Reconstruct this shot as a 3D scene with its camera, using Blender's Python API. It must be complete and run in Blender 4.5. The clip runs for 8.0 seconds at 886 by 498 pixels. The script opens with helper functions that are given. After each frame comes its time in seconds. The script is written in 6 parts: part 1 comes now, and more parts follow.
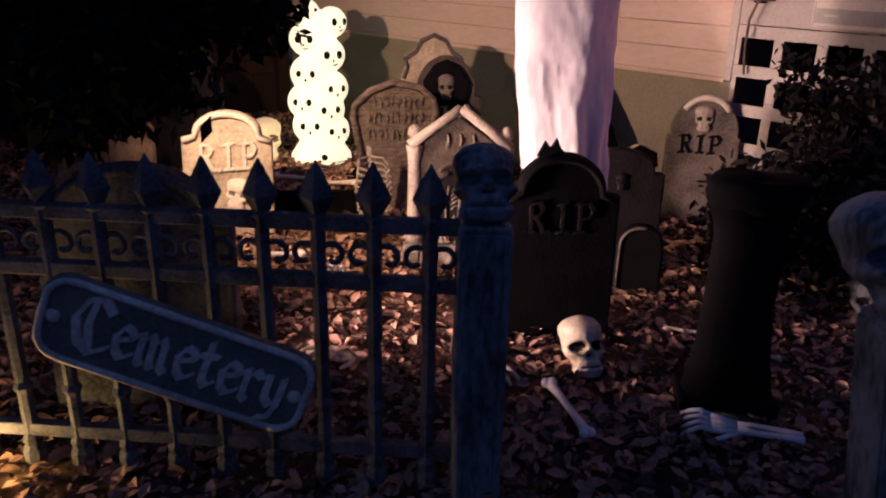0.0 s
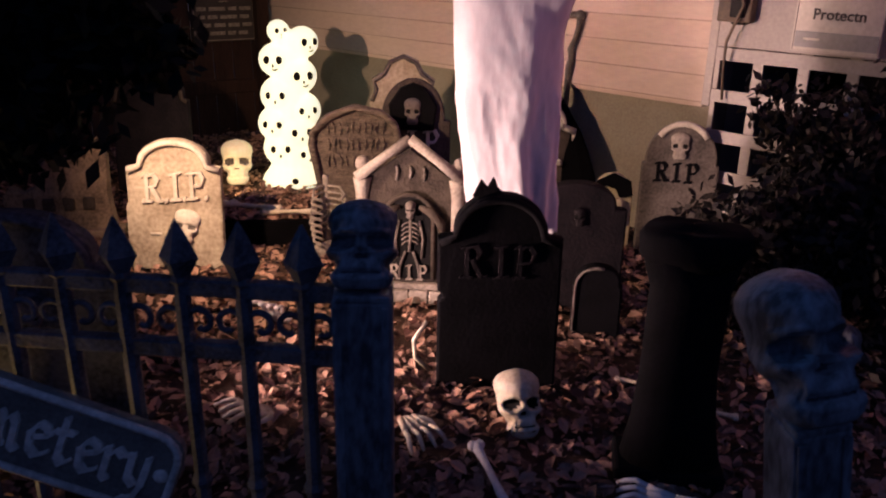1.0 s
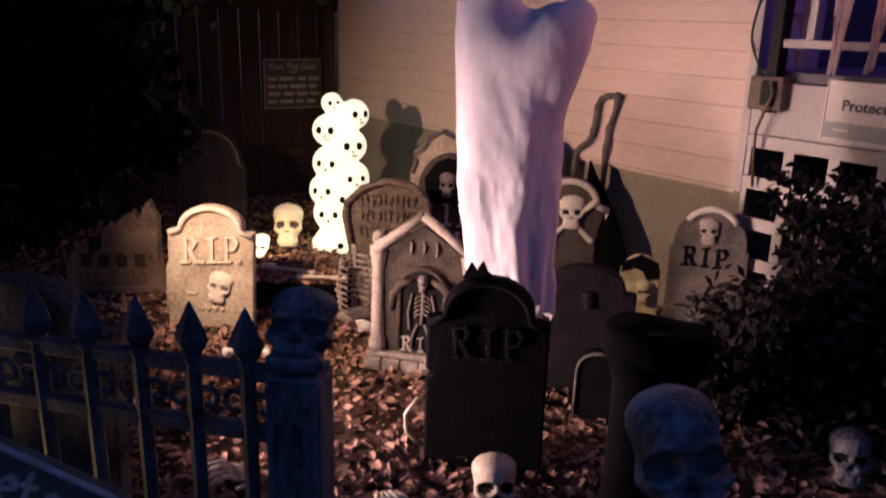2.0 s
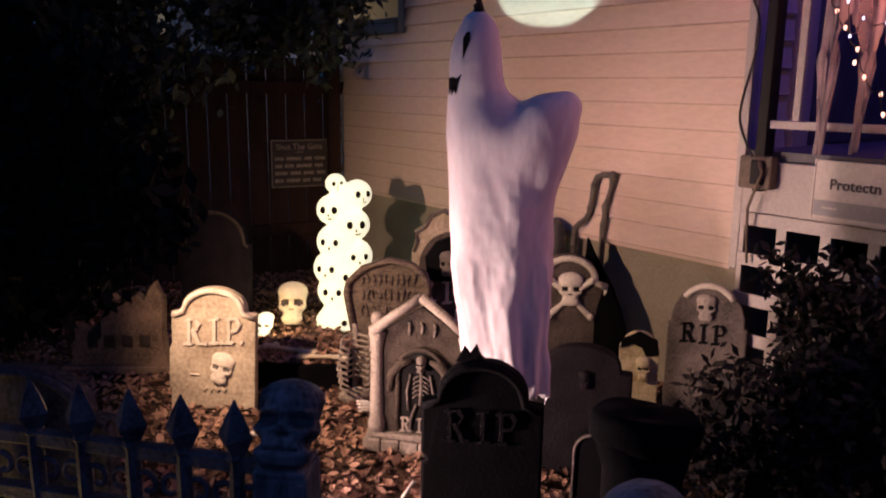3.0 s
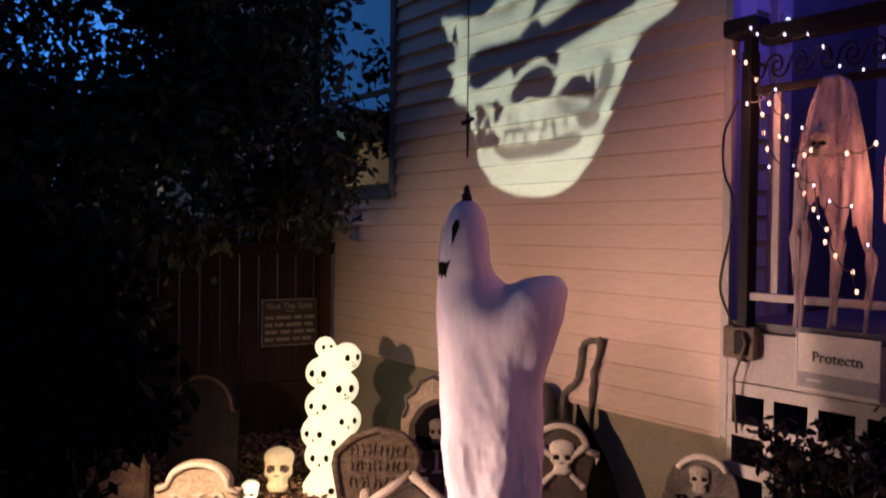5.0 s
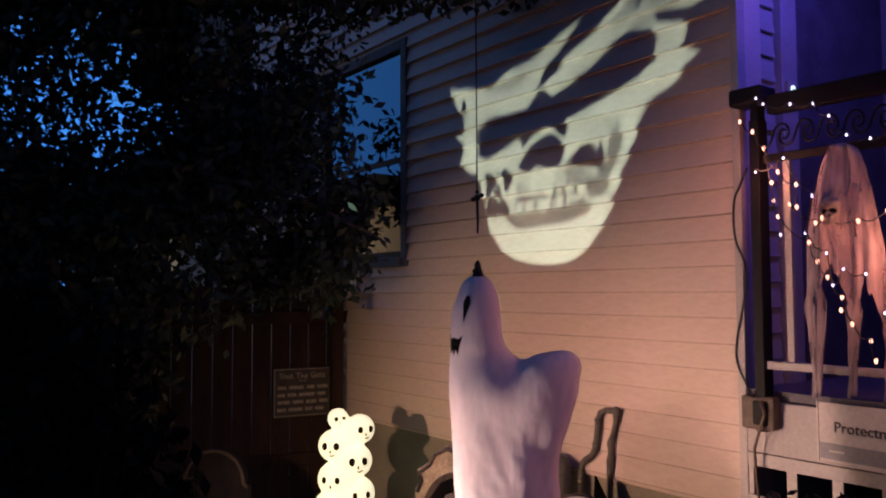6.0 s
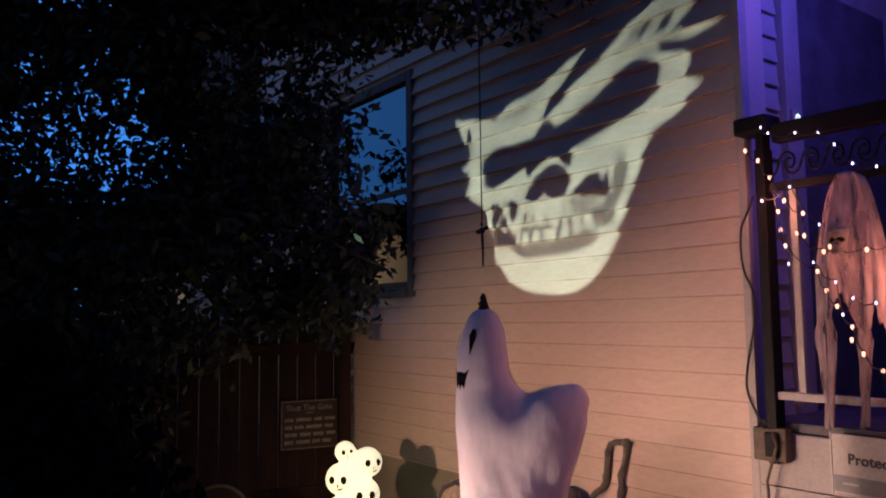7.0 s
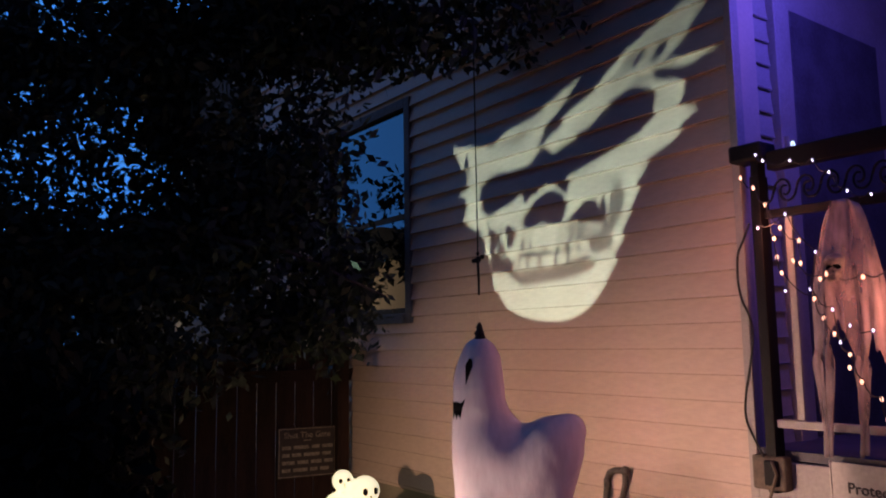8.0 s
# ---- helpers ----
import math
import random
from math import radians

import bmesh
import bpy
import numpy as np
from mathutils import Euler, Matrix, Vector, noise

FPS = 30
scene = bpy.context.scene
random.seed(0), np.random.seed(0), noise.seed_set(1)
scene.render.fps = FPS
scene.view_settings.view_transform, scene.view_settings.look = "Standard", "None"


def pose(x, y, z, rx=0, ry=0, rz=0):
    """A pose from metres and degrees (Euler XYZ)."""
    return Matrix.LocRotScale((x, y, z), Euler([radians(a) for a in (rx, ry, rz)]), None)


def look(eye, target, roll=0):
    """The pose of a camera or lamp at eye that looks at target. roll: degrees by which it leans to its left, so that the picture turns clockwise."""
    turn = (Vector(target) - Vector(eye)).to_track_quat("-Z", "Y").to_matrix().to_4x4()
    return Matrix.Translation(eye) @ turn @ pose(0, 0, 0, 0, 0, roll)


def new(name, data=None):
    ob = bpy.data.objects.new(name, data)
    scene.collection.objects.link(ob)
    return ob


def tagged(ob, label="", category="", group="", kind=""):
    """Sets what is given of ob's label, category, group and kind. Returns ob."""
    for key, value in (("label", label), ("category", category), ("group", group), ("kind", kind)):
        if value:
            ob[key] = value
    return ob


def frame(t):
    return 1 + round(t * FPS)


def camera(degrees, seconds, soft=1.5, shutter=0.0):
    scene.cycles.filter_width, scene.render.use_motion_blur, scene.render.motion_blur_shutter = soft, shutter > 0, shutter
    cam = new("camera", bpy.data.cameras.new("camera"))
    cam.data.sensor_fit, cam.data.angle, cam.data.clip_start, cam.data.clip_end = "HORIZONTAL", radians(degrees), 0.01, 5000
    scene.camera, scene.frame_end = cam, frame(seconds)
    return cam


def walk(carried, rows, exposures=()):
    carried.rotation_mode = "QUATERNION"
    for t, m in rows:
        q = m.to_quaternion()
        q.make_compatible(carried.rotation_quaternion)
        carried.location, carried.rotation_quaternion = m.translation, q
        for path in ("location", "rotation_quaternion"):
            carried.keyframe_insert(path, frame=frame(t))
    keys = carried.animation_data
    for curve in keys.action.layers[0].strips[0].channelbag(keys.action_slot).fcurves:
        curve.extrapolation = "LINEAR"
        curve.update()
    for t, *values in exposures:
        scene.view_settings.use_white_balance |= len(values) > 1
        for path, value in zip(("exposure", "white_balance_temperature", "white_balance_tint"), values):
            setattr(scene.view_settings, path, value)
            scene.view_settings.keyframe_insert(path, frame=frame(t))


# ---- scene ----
from mathutils.bvhtree import BVHTree

cam = camera(58.7, 8.0, 2.0, 0.5)
METRES, EYE, TILT, LEAN, TURN = 1.0, 1.2, -21.0, -1.25, 0.0
ROWS = [
    (0.0, 0.0, 0.0, 0.0, 0.0, 0.0, -0.0),
    (0.5, 0.149, 0.0668, 0.036, 1.29, 0.4, -0.23),
    (1.0, 0.2774, 0.1745, 0.1155, 1.75, 0.51, -0.32),
    (1.5, 0.4205, 0.1864, 0.1562, 5.01, 1.39, -1.65),
    (2.0, 0.5746, 0.1347, 0.1871, 8.21, 4.53, -3.48),
    (3.5, 0.6393, 0.0723, 0.2525, 9.05, 11.62, -2.92),
    (4.0, 0.6367, 0.0462, 0.2776, 8.78, 14.31, -2.94),
    (4.5, 0.637, 0.0239, 0.3107, 8.41, 16.78, -2.71),
    (5.0, 0.6378, 0.004, 0.3404, 8.36, 19.72, -2.53),
    (6.5, 0.648, -0.0184, 0.3993, 10.12, 25.25, -1.91),
    (7.0, 0.6524, -0.013, 0.4071, 10.29, 26.02, -1.86),
    (7.5, 0.6616, -0.0108, 0.4167, 10.26, 26.84, -1.85),
    (8.0, 0.6655, -0.0205, 0.4236, 10.34, 27.72, -1.7),
]
walk(cam, [(t, pose(0, 0, EYE, TILT, LEAN, TURN) @ pose(METRES * x, METRES * y, METRES * z, 90 + pitch, roll, yaw)) for t, x, y, z, yaw, pitch, roll in ROWS], [(0.0, 0.12, 6350, 10), (1.0, 0.10, 6250, 10), (2.0, 0.10, 5950, 10), (3.5, 0.04, 6450, 10), (5.0, 0.0, 6700, 10), (6.5, -0.06, 6750, 10), (8.0, -0.12, 6800, 10)])

# ---- world, lamps ----
world = bpy.data.worlds.new("dusk")
scene.world = world
world.use_nodes = True
wn, wl = world.node_tree.nodes, world.node_tree.links
bg = wn["Background"]
w_tc = wn.new("ShaderNodeTexCoord")
w_dot = wn.new("ShaderNodeVectorMath")
w_dot.operation = "DOT_PRODUCT"
w_dot.inputs[1].default_value = Vector((-0.80, 0.58, 0.12)).normalized()
w_ramp = wn.new("ShaderNodeValToRGB")
w_ramp.color_ramp.elements[0].position, w_ramp.color_ramp.elements[0].color = 0.15, (0.028, 0.048, 0.150, 1)
w_ramp.color_ramp.elements[1].position, w_ramp.color_ramp.elements[1].color = 1.0, (0.06, 0.36, 1.2, 1)
w_mid = w_ramp.color_ramp.elements.new(0.65)
w_mid.color = (0.028, 0.044, 0.12, 1)
wl.new(w_tc.outputs["Generated"], w_dot.inputs[0])
wl.new(w_dot.outputs["Value"], w_ramp.inputs[0])
wl.new(w_ramp.outputs[0], bg.inputs[0])
bg.inputs[1].default_value = 0.95


def lamp(name, kind, m, energy, color, **more):
    data = bpy.data.lights.new(name, kind)
    data.energy, data.color = energy, color
    for key, value in more.items():
        if key == "size":
            data.size = value
        elif key == "radius":
            data.shadow_soft_size = value
        elif key == "cone":
            data.spot_size = radians(value)
        elif key == "blend":
            data.spot_blend = value
    ob = new(name, data)
    ob.matrix_world = m
    return ob


PROJ = Vector((-1.55, 2.50, 0.60))  # the slide projector's lens
lamp("yard_floodlight_lamp", "SPOT", look((-1.12, 2.44, 1.17), (0.38, 4.5, 0.05)), 160, (1.0, 0.62, 0.415), radius=0.03, cone=104, blend=0.8)
lamp("ground_spotlight_lamp", "SPOT", look((-0.86, 2.12, 0.22), (0.40, 2.58, 0.52)), 205, (1.0, 0.63, 0.56), radius=0.06, cone=80, blend=0.85)
lamp("path_light_lamp", "POINT", pose(-1.09, 1.49, 0.06), 5.0, (1.0, 0.60, 0.22), radius=0.03)
lamp("porch_pink_lamp", "SPOT", look((2.7, 2.0, 1.9), (0.42, 2.68, 0.95)), 42, (1.0, 0.36, 0.40), radius=0.08, cone=42, blend=0.7)
lamp("porch_floodlight_lamp", "SPOT", look((1.95, 3.25, 3.30), (1.90, 4.20, 2.95)), 44, (0.12, 0.085, 1.0), radius=0.10, cone=156, blend=0.5)
lamp("lit_skull_lamp", "POINT", pose(-1.00, 4.20, 0.12), 2.0, (1.0, 0.66, 0.30), radius=0.04)
lamp("string_glow_lamp", "POINT", pose(1.66, 3.02, 1.72), 4.6, (1.0, 0.36, 0.27), radius=0.10)
lamp("string_glow_lamp", "POINT", pose(1.36, 3.40, 2.05), 2.8, (1.0, 0.33, 0.24), radius=0.05)

# ---- the house's front wall: a frame with x to the right along it and y into the house ----
CORNER = Vector((1.356, 3.70, 0.0))
ALONG = Vector((0.727, -0.686, 0.0)).normalized()
INTO = Vector((0.686, 0.727, 0.0)).normalized()
WALL = Matrix(((ALONG.x, INTO.x, 0, CORNER.x), (ALONG.y, INTO.y, 0, CORNER.y), (0, 0, 1, 0), (0, 0, 0, 1)))


# ---- materials ----
def material(name, base, rough=0.7, second=None, scale=8.0, fine=60.0, amount=0.5, bump=0.2, metal=0.0, emit=None, glow=0.0, stretch=(1, 1, 1), island=False, subsurface=0.0, gloss=0.5):
    """Two scales of noise between two colours, with a fine bump."""
    m = bpy.data.materials.new(name)
    m.use_nodes = True
    n, l = m.node_tree.nodes, m.node_tree.links
    b = n["Principled BSDF"]
    second = second or tuple(c * 0.55 for c in base)
    tc, mp = n.new("ShaderNodeTexCoord"), n.new("ShaderNodeMapping")
    mp.inputs["Scale"].default_value = stretch
    l.new(tc.outputs["Object"], mp.inputs[0])
    n1, n2 = n.new("ShaderNodeTexNoise"), n.new("ShaderNodeTexNoise")
    n1.inputs["Scale"].default_value, n2.inputs["Scale"].default_value = scale, fine
    n1.inputs["Detail"].default_value, n2.inputs["Detail"].default_value = 5, 3
    l.new(mp.outputs[0], n1.inputs["Vector"])
    l.new(mp.outputs[0], n2.inputs["Vector"])
    add = n.new("ShaderNodeMath")
    add.operation = "MULTIPLY_ADD"
    add.inputs[1].default_value = 0.7
    l.new(n2.outputs[0], add.inputs[0])
    l.new(n1.outputs[0], add.inputs[2])
    last = add
    if island:
        geo, more = n.new("ShaderNodeNewGeometry"), n.new("ShaderNodeMath")
        more.operation = "MULTIPLY_ADD"
        more.inputs[1].default_value = 0.9
        l.new(geo.outputs["Random Per Island"], more.inputs[0])
        l.new(add.outputs[0], more.inputs[2])
        last = n.new("ShaderNodeMath")
        last.operation = "SUBTRACT"
        last.inputs[1].default_value = 0.45
        l.new(more.outputs[0], last.inputs[0])
    ramp = n.new("ShaderNodeValToRGB")
    ramp.color_ramp.elements[0].position, ramp.color_ramp.elements[1].position = 0.845 - amount * 0.30, 0.845 + amount * 0.22
    ramp.color_ramp.elements[0].color, ramp.color_ramp.elements[1].color = (*second, 1), (*base, 1)
    l.new(last.outputs[0], ramp.inputs[0])
    l.new(ramp.outputs[0], b.inputs["Base Color"])
    b.inputs["Roughness"].default_value, b.inputs["Metallic"].default_value = rough, metal
    b.inputs["Specular IOR Level"].default_value = gloss
    if bump:
        bp = n.new("ShaderNodeBump")
        bp.inputs["Strength"].default_value, bp.inputs["Distance"].default_value = bump, 0.01
        l.new(add.outputs[0], bp.inputs["Height"])
        l.new(bp.outputs[0], b.inputs["Normal"])
    if subsurface:
        b.inputs["Subsurface Weight"].default_value = subsurface
        b.inputs["Subsurface Radius"].default_value = (0.05, 0.04, 0.04)
    if emit:
        b.inputs["Emission Color"].default_value, b.inputs["Emission Strength"].default_value = (*emit, 1), glow
    return m


M_SIDING = material("vinyl siding", (0.62, 0.490, 0.410), 0.55, (0.54, 0.42, 0.35), 1.2, 40, 0.7, 0.015, stretch=(0.5, 1, 1.5))
M_LAPSHADE = material("shade-toned lap edge", (0.50, 0.39, 0.325), 0.9, (0.32, 0.25, 0.205), 5, 40, 0.8, 0.1, gloss=0.1)
M_FOUND = material("painted foundation", (0.30, 0.27, 0.205), 0.9, (0.225, 0.195, 0.145), 3, 90, 0.7, 0.35)
M_TRIM = material("white trim paint", (0.40, 0.355, 0.33), 0.5, (0.32, 0.285, 0.265), 4, 70, 0.6, 0.06)
M_SOIL = material("dark soil", (0.075, 0.045, 0.032), 0.95, (0.032, 0.020, 0.015), 5, 50, 0.7, 0.8, gloss=0.15)
M_LEAFLITTER = material("fallen leaves", (0.38, 0.225, 0.160), 0.85, (0.095, 0.052, 0.038), 9, 60, 0.8, 0.15, island=True, gloss=0.25)
M_BLACKPLASTIC = material("black fence plastic", (0.115, 0.118, 0.130), 0.6, (0.032, 0.033, 0.038), 14, 120, 0.7, 0.25, gloss=0.25)
M_POST = material("weathered grey post plastic", (0.20, 0.205, 0.215), 0.65, (0.038, 0.040, 0.044), 14, 80, 0.6, 0.4, stretch=(1, 1, 0.35))
M_SIGN = material("grey sign plastic", (0.20, 0.175, 0.145), 0.7, (0.10, 0.088, 0.072), 12, 90, 0.7, 0.3)
M_SIGNLIGHT = material("rubbed pale plastic", (0.78, 0.69, 0.58), 0.7, (0.40, 0.35, 0.29), 16, 90, 0.8, 0.3)
M_STONE = material("tan foam stone", (0.50, 0.425, 0.315), 0.9, (0.235, 0.185, 0.125), 5.5, 60, 0.75, 0.5)
M_STONEPALE = material("pale rubbed stone edge", (0.66, 0.60, 0.50), 0.85, (0.46, 0.41, 0.32), 12, 80, 0.7, 0.35)
M_STONEBROWN = material("dark brown foam stone", (0.095, 0.075, 0.064), 0.9, (0.034, 0.026, 0.022), 10, 85, 0.8, 0.6, gloss=0.25)
M_STONEMID = material("weathered grey-tan stone", (0.33, 0.285, 0.24), 0.9, (0.14, 0.115, 0.095), 11, 80, 0.8, 0.5)
M_STONEGREY = material("grey foam stone", (0.150, 0.125, 0.108), 0.9, (0.055, 0.045, 0.040), 9, 80, 0.7, 0.5)
# shade on the unlit tombstone and pedestal is put into this near-black base
M_STONEDARK = material("near-black shade-toned foam stone", (0.0060, 0.0055, 0.0070), 0.85, (0.003, 0.003, 0.0035), 10, 80, 0.7, 0.15, gloss=0.06)
M_SLATEBLUE = material("dull slate foam stone", (0.110, 0.110, 0.120), 0.85, (0.020, 0.020, 0.023), 8, 70, 0.8, 0.5, gloss=0.1)
M_STONEPURP = material("dark slate foam stone", (0.013, 0.010, 0.012), 0.8, (0.005, 0.0045, 0.006), 10, 80, 0.7, 0.4, gloss=0.12)
M_WICKER = material("brown bark-like foam", (0.19, 0.145, 0.11), 0.85, (0.035, 0.026, 0.020), 20, 90, 0.9, 0.9, stretch=(1, 1, 3))
M_BONE = material("aged plastic bone", (0.62, 0.55, 0.42), 0.6, (0.40, 0.32, 0.21), 14, 90, 0.7, 0.2)
M_BONEPALE = material("white plastic bone", (0.74, 0.70, 0.68), 0.55, (0.55, 0.50, 0.47), 14, 90, 0.7, 0.2)
M_VOID = material("black paint", (0.012, 0.011, 0.011), 0.8, (0.006, 0.006, 0.006), 20, 90, 0.6, 0.1, gloss=0.08)
M_SHEET = material("white ghost sheet", (0.74, 0.70, 0.72), 0.8, (0.64, 0.60, 0.62), 10, 50, 0.6, 0.18, stretch=(1, 1, 0.3), subsurface=0.45)
M_GLOW = material("glowing blow-moulded plastic", (0.80, 0.80, 0.66), 0.45, (0.74, 0.73, 0.58), 5, 60, 0.6, 0.05, emit=(1.0, 0.93, 0.62), glow=0.85)
M_GLOWSMALL = material("lit skull plastic", (0.80, 0.70, 0.52), 0.45, (0.66, 0.55, 0.36), 8, 60, 0.6, 0.1, emit=(1.0, 0.70, 0.34), glow=0.25)
M_PIPE = material("galvanised gas pipe", (0.13, 0.115, 0.10), 0.6, (0.07, 0.06, 0.055), 18, 90, 0.7, 0.2, metal=0.3)
M_METER = material("grey meter paint", (0.17, 0.17, 0.15), 0.6, (0.11, 0.11, 0.10), 8, 70, 0.6, 0.1)
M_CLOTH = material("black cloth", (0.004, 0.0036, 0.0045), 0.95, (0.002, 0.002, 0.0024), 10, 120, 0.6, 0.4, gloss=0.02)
M_GATE = material("red-brown fence wood", (0.040, 0.020, 0.0145), 0.85, (0.018, 0.010, 0.0075), 5, 50, 0.8, 0.4, stretch=(2, 2, 0.3), gloss=0.2)
M_GATESIGN = material("dark sign board", (0.045, 0.030, 0.022), 0.7, (0.03, 0.02, 0.015), 8, 70, 0.6, 0.1)
M_SIGNINK = material("worn cream lettering", (0.30, 0.25, 0.19), 0.8, (0.12, 0.09, 0.07), 30, 120, 0.9, 0.1)
M_BARK = material("tree bark", (0.060, 0.045, 0.035), 0.95, (0.025, 0.018, 0.014), 12, 60, 0.8, 0.9, stretch=(1, 1, 0.3))
M_LEAF = material("dark green leaves", (0.030, 0.044, 0.026), 0.6, (0.012, 0.019, 0.011), 6, 50, 0.8, 0.1, island=True, gloss=0.25)
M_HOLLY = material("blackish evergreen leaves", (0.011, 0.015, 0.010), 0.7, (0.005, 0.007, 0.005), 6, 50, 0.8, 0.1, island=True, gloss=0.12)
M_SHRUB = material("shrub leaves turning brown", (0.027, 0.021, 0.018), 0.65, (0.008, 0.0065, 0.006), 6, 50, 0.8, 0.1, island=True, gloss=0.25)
M_RAIL = material("black porch rail", (0.011, 0.010, 0.011), 0.6, (0.006, 0.0055, 0.006), 10, 80, 0.6, 0.1, gloss=0.2)
M_CABLE = material("black cable", (0.012, 0.012, 0.013), 0.6, (0.008, 0.008, 0.008), 20, 90, 0.5, 0.05)
M_BOX = material("brown outdoor timer box", (0.12, 0.085, 0.055), 0.6, (0.07, 0.05, 0.035), 9, 70, 0.6, 0.1)
M_DECK = material("painted deck", (0.10, 0.095, 0.11), 0.6, (0.06, 0.055, 0.065), 6, 60, 0.6, 0.15)
M_CARVED = material("dark carved foam panel", (0.060, 0.047, 0.037), 0.9, (0.022, 0.017, 0.014), 16, 90, 0.9, 0.8, gloss=0.2)
M_STONETAN = material("dull brown foam stone", (0.24, 0.17, 0.115), 0.9, (0.085, 0.060, 0.042), 9, 70, 0.8, 0.6, gloss=0.2)
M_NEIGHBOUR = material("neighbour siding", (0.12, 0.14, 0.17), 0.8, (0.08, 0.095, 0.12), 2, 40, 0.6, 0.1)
M_ROOF = material("asphalt shingles", (0.06, 0.06, 0.065), 0.95, (0.03, 0.03, 0.035), 8, 60, 0.7, 0.5)
M_BULB = material("lit warm bulb", (0.9, 0.6, 0.4), 0.3, (0.9, 0.6, 0.4), 5, 50, 0.5, 0.0, emit=(1.0, 0.50, 0.36), glow=2.6)
M_MINI = material("lit violet-white bulb", (0.7, 0.6, 0.9), 0.3, (0.7, 0.6, 0.9), 5, 50, 0.5, 0.0, emit=(0.70, 0.62, 1.0), glow=4.0)
M_RING = material("lit ring", (0.8, 0.9, 1.0), 0.3, (0.8, 0.9, 1.0), 5, 50, 0.5, 0.0, emit=(0.6, 0.85, 1.0), glow=2.0)
M_PANE_LIT = material("lit far window", (0.5, 0.4, 0.3), 0.4, (0.4, 0.3, 0.2), 5, 50, 0.5, 0.0, emit=(0.75, 0.72, 0.62), glow=0.05)
M_CARD = material("printed sign face", (0.60, 0.55, 0.50), 0.3, (0.48, 0.43, 0.39), 6, 60, 0.6, 0.05)
M_CARDGREY = material("printed grey band", (0.26, 0.255, 0.27), 0.3, (0.20, 0.195, 0.205), 6, 60, 0.6, 0.05)
M_INK = material("dark lettering", (0.10, 0.085, 0.08), 0.7, (0.06, 0.052, 0.05), 20, 90, 0.6, 0.05)
M_SLATE = material("black slide plate", (0.005, 0.005, 0.005), 0.95, (0.004, 0.004, 0.004), 20, 90, 0.5, 0.0, gloss=0.05)
M_ROPE = material("black cord", (0.010, 0.010, 0.010), 0.9, (0.007, 0.007, 0.007), 30, 120, 0.5, 0.1)
M_CANDLE = material("painted cream and black foam", (0.62, 0.54, 0.34), 0.8, (0.30, 0.22, 0.11), 11, 70, 0.8, 0.4)

M_GLASS = bpy.data.materials.new("window glass")
M_GLASS.use_nodes = True
g_b = M_GLASS.node_tree.nodes["Principled BSDF"]
g_b.inputs["Base Color"].default_value = (0.008, 0.009, 0.011, 1)
g_b.inputs["Roughness"].default_value, g_b.inputs["IOR"].default_value = 0.015, 2.6


def sheer(name, clear_lo, clear_hi, scale, solid=None, stretch=(1, 1, 1)):
    """A thin sheet that lets part of the light straight through, unevenly: tinted film, or open-weave gauze over a solid colour."""
    m = bpy.data.materials.new(name)
    m.use_nodes = True
    n, l = m.node_tree.nodes, m.node_tree.links
    out = n["Material Output"]
    tc, mp, nz, ramp, clear = n.new("ShaderNodeTexCoord"), n.new("ShaderNodeMapping"), n.new("ShaderNodeTexNoise"), n.new("ShaderNodeValToRGB"), n.new("ShaderNodeBsdfTransparent")
    mp.inputs["Scale"].default_value = stretch
    nz.inputs["Scale"].default_value, nz.inputs["Detail"].default_value = scale, 4
    l.new(tc.outputs["Object"], mp.inputs[0])
    l.new(mp.outputs[0], nz.inputs["Vector"])
    l.new(nz.outputs[0], ramp.inputs[0])
    e = ramp.color_ramp.elements
    e[0].position, e[1].position = 0.35, 0.65
    e[0].color, e[1].color = (clear_lo, clear_lo, clear_lo, 1), (clear_hi, clear_hi, clear_hi, 1)
    if solid is None:
        l.new(ramp.outputs[0], clear.inputs[0])
        l.new(clear.outputs[0], out.inputs["Surface"])
        return m
    mix, b = n.new("ShaderNodeMixShader"), n["Principled BSDF"]
    b.inputs["Base Color"].default_value = (*solid, 1)
    b.inputs["Roughness"].default_value = 0.9
    b.inputs["Specular IOR Level"].default_value = 0.1
    l.new(ramp.outputs[0], mix.inputs[0])
    l.new(b.outputs[0], mix.inputs[1])
    l.new(clear.outputs[0], mix.inputs[2])
    l.new(mix.outputs[0], out.inputs["Surface"])
    return m


M_FILM = sheer("grey slide film", 0.10, 0.50, 900)
M_FILMFAINT = sheer("faintly mottled slide film", 0.62, 1.0, 260)
M_FILMPALE = sheer("pale grey slide film", 0.35, 0.85, 500)
M_VEIL = sheer("open-weave stained gauze", 0.12, 0.72, 24, (0.50, 0.40, 0.39), (1, 1, 0.22))


# ---- mesh helpers ----
def part(name, bm, mat, parent=None, label="", smooth=False):
    me = bpy.data.meshes.new(name)
    bm.normal_update()
    bm.to_mesh(me)
    bm.free()
    for one in mat if isinstance(mat, (list, tuple)) else [mat]:
        me.materials.append(one)
    if smooth:
        for p in me.polygons:
            p.use_smooth = True
    ob = new(name, me)
    ob.parent = parent
    if label:
        ob["label"] = label
    return ob


def thing(name, m, label, category, group="", kind=""):
    ob = new(name)
    ob.empty_display_size = 0.05
    ob.matrix_world = m
    return tagged(ob, label, category, group, kind)


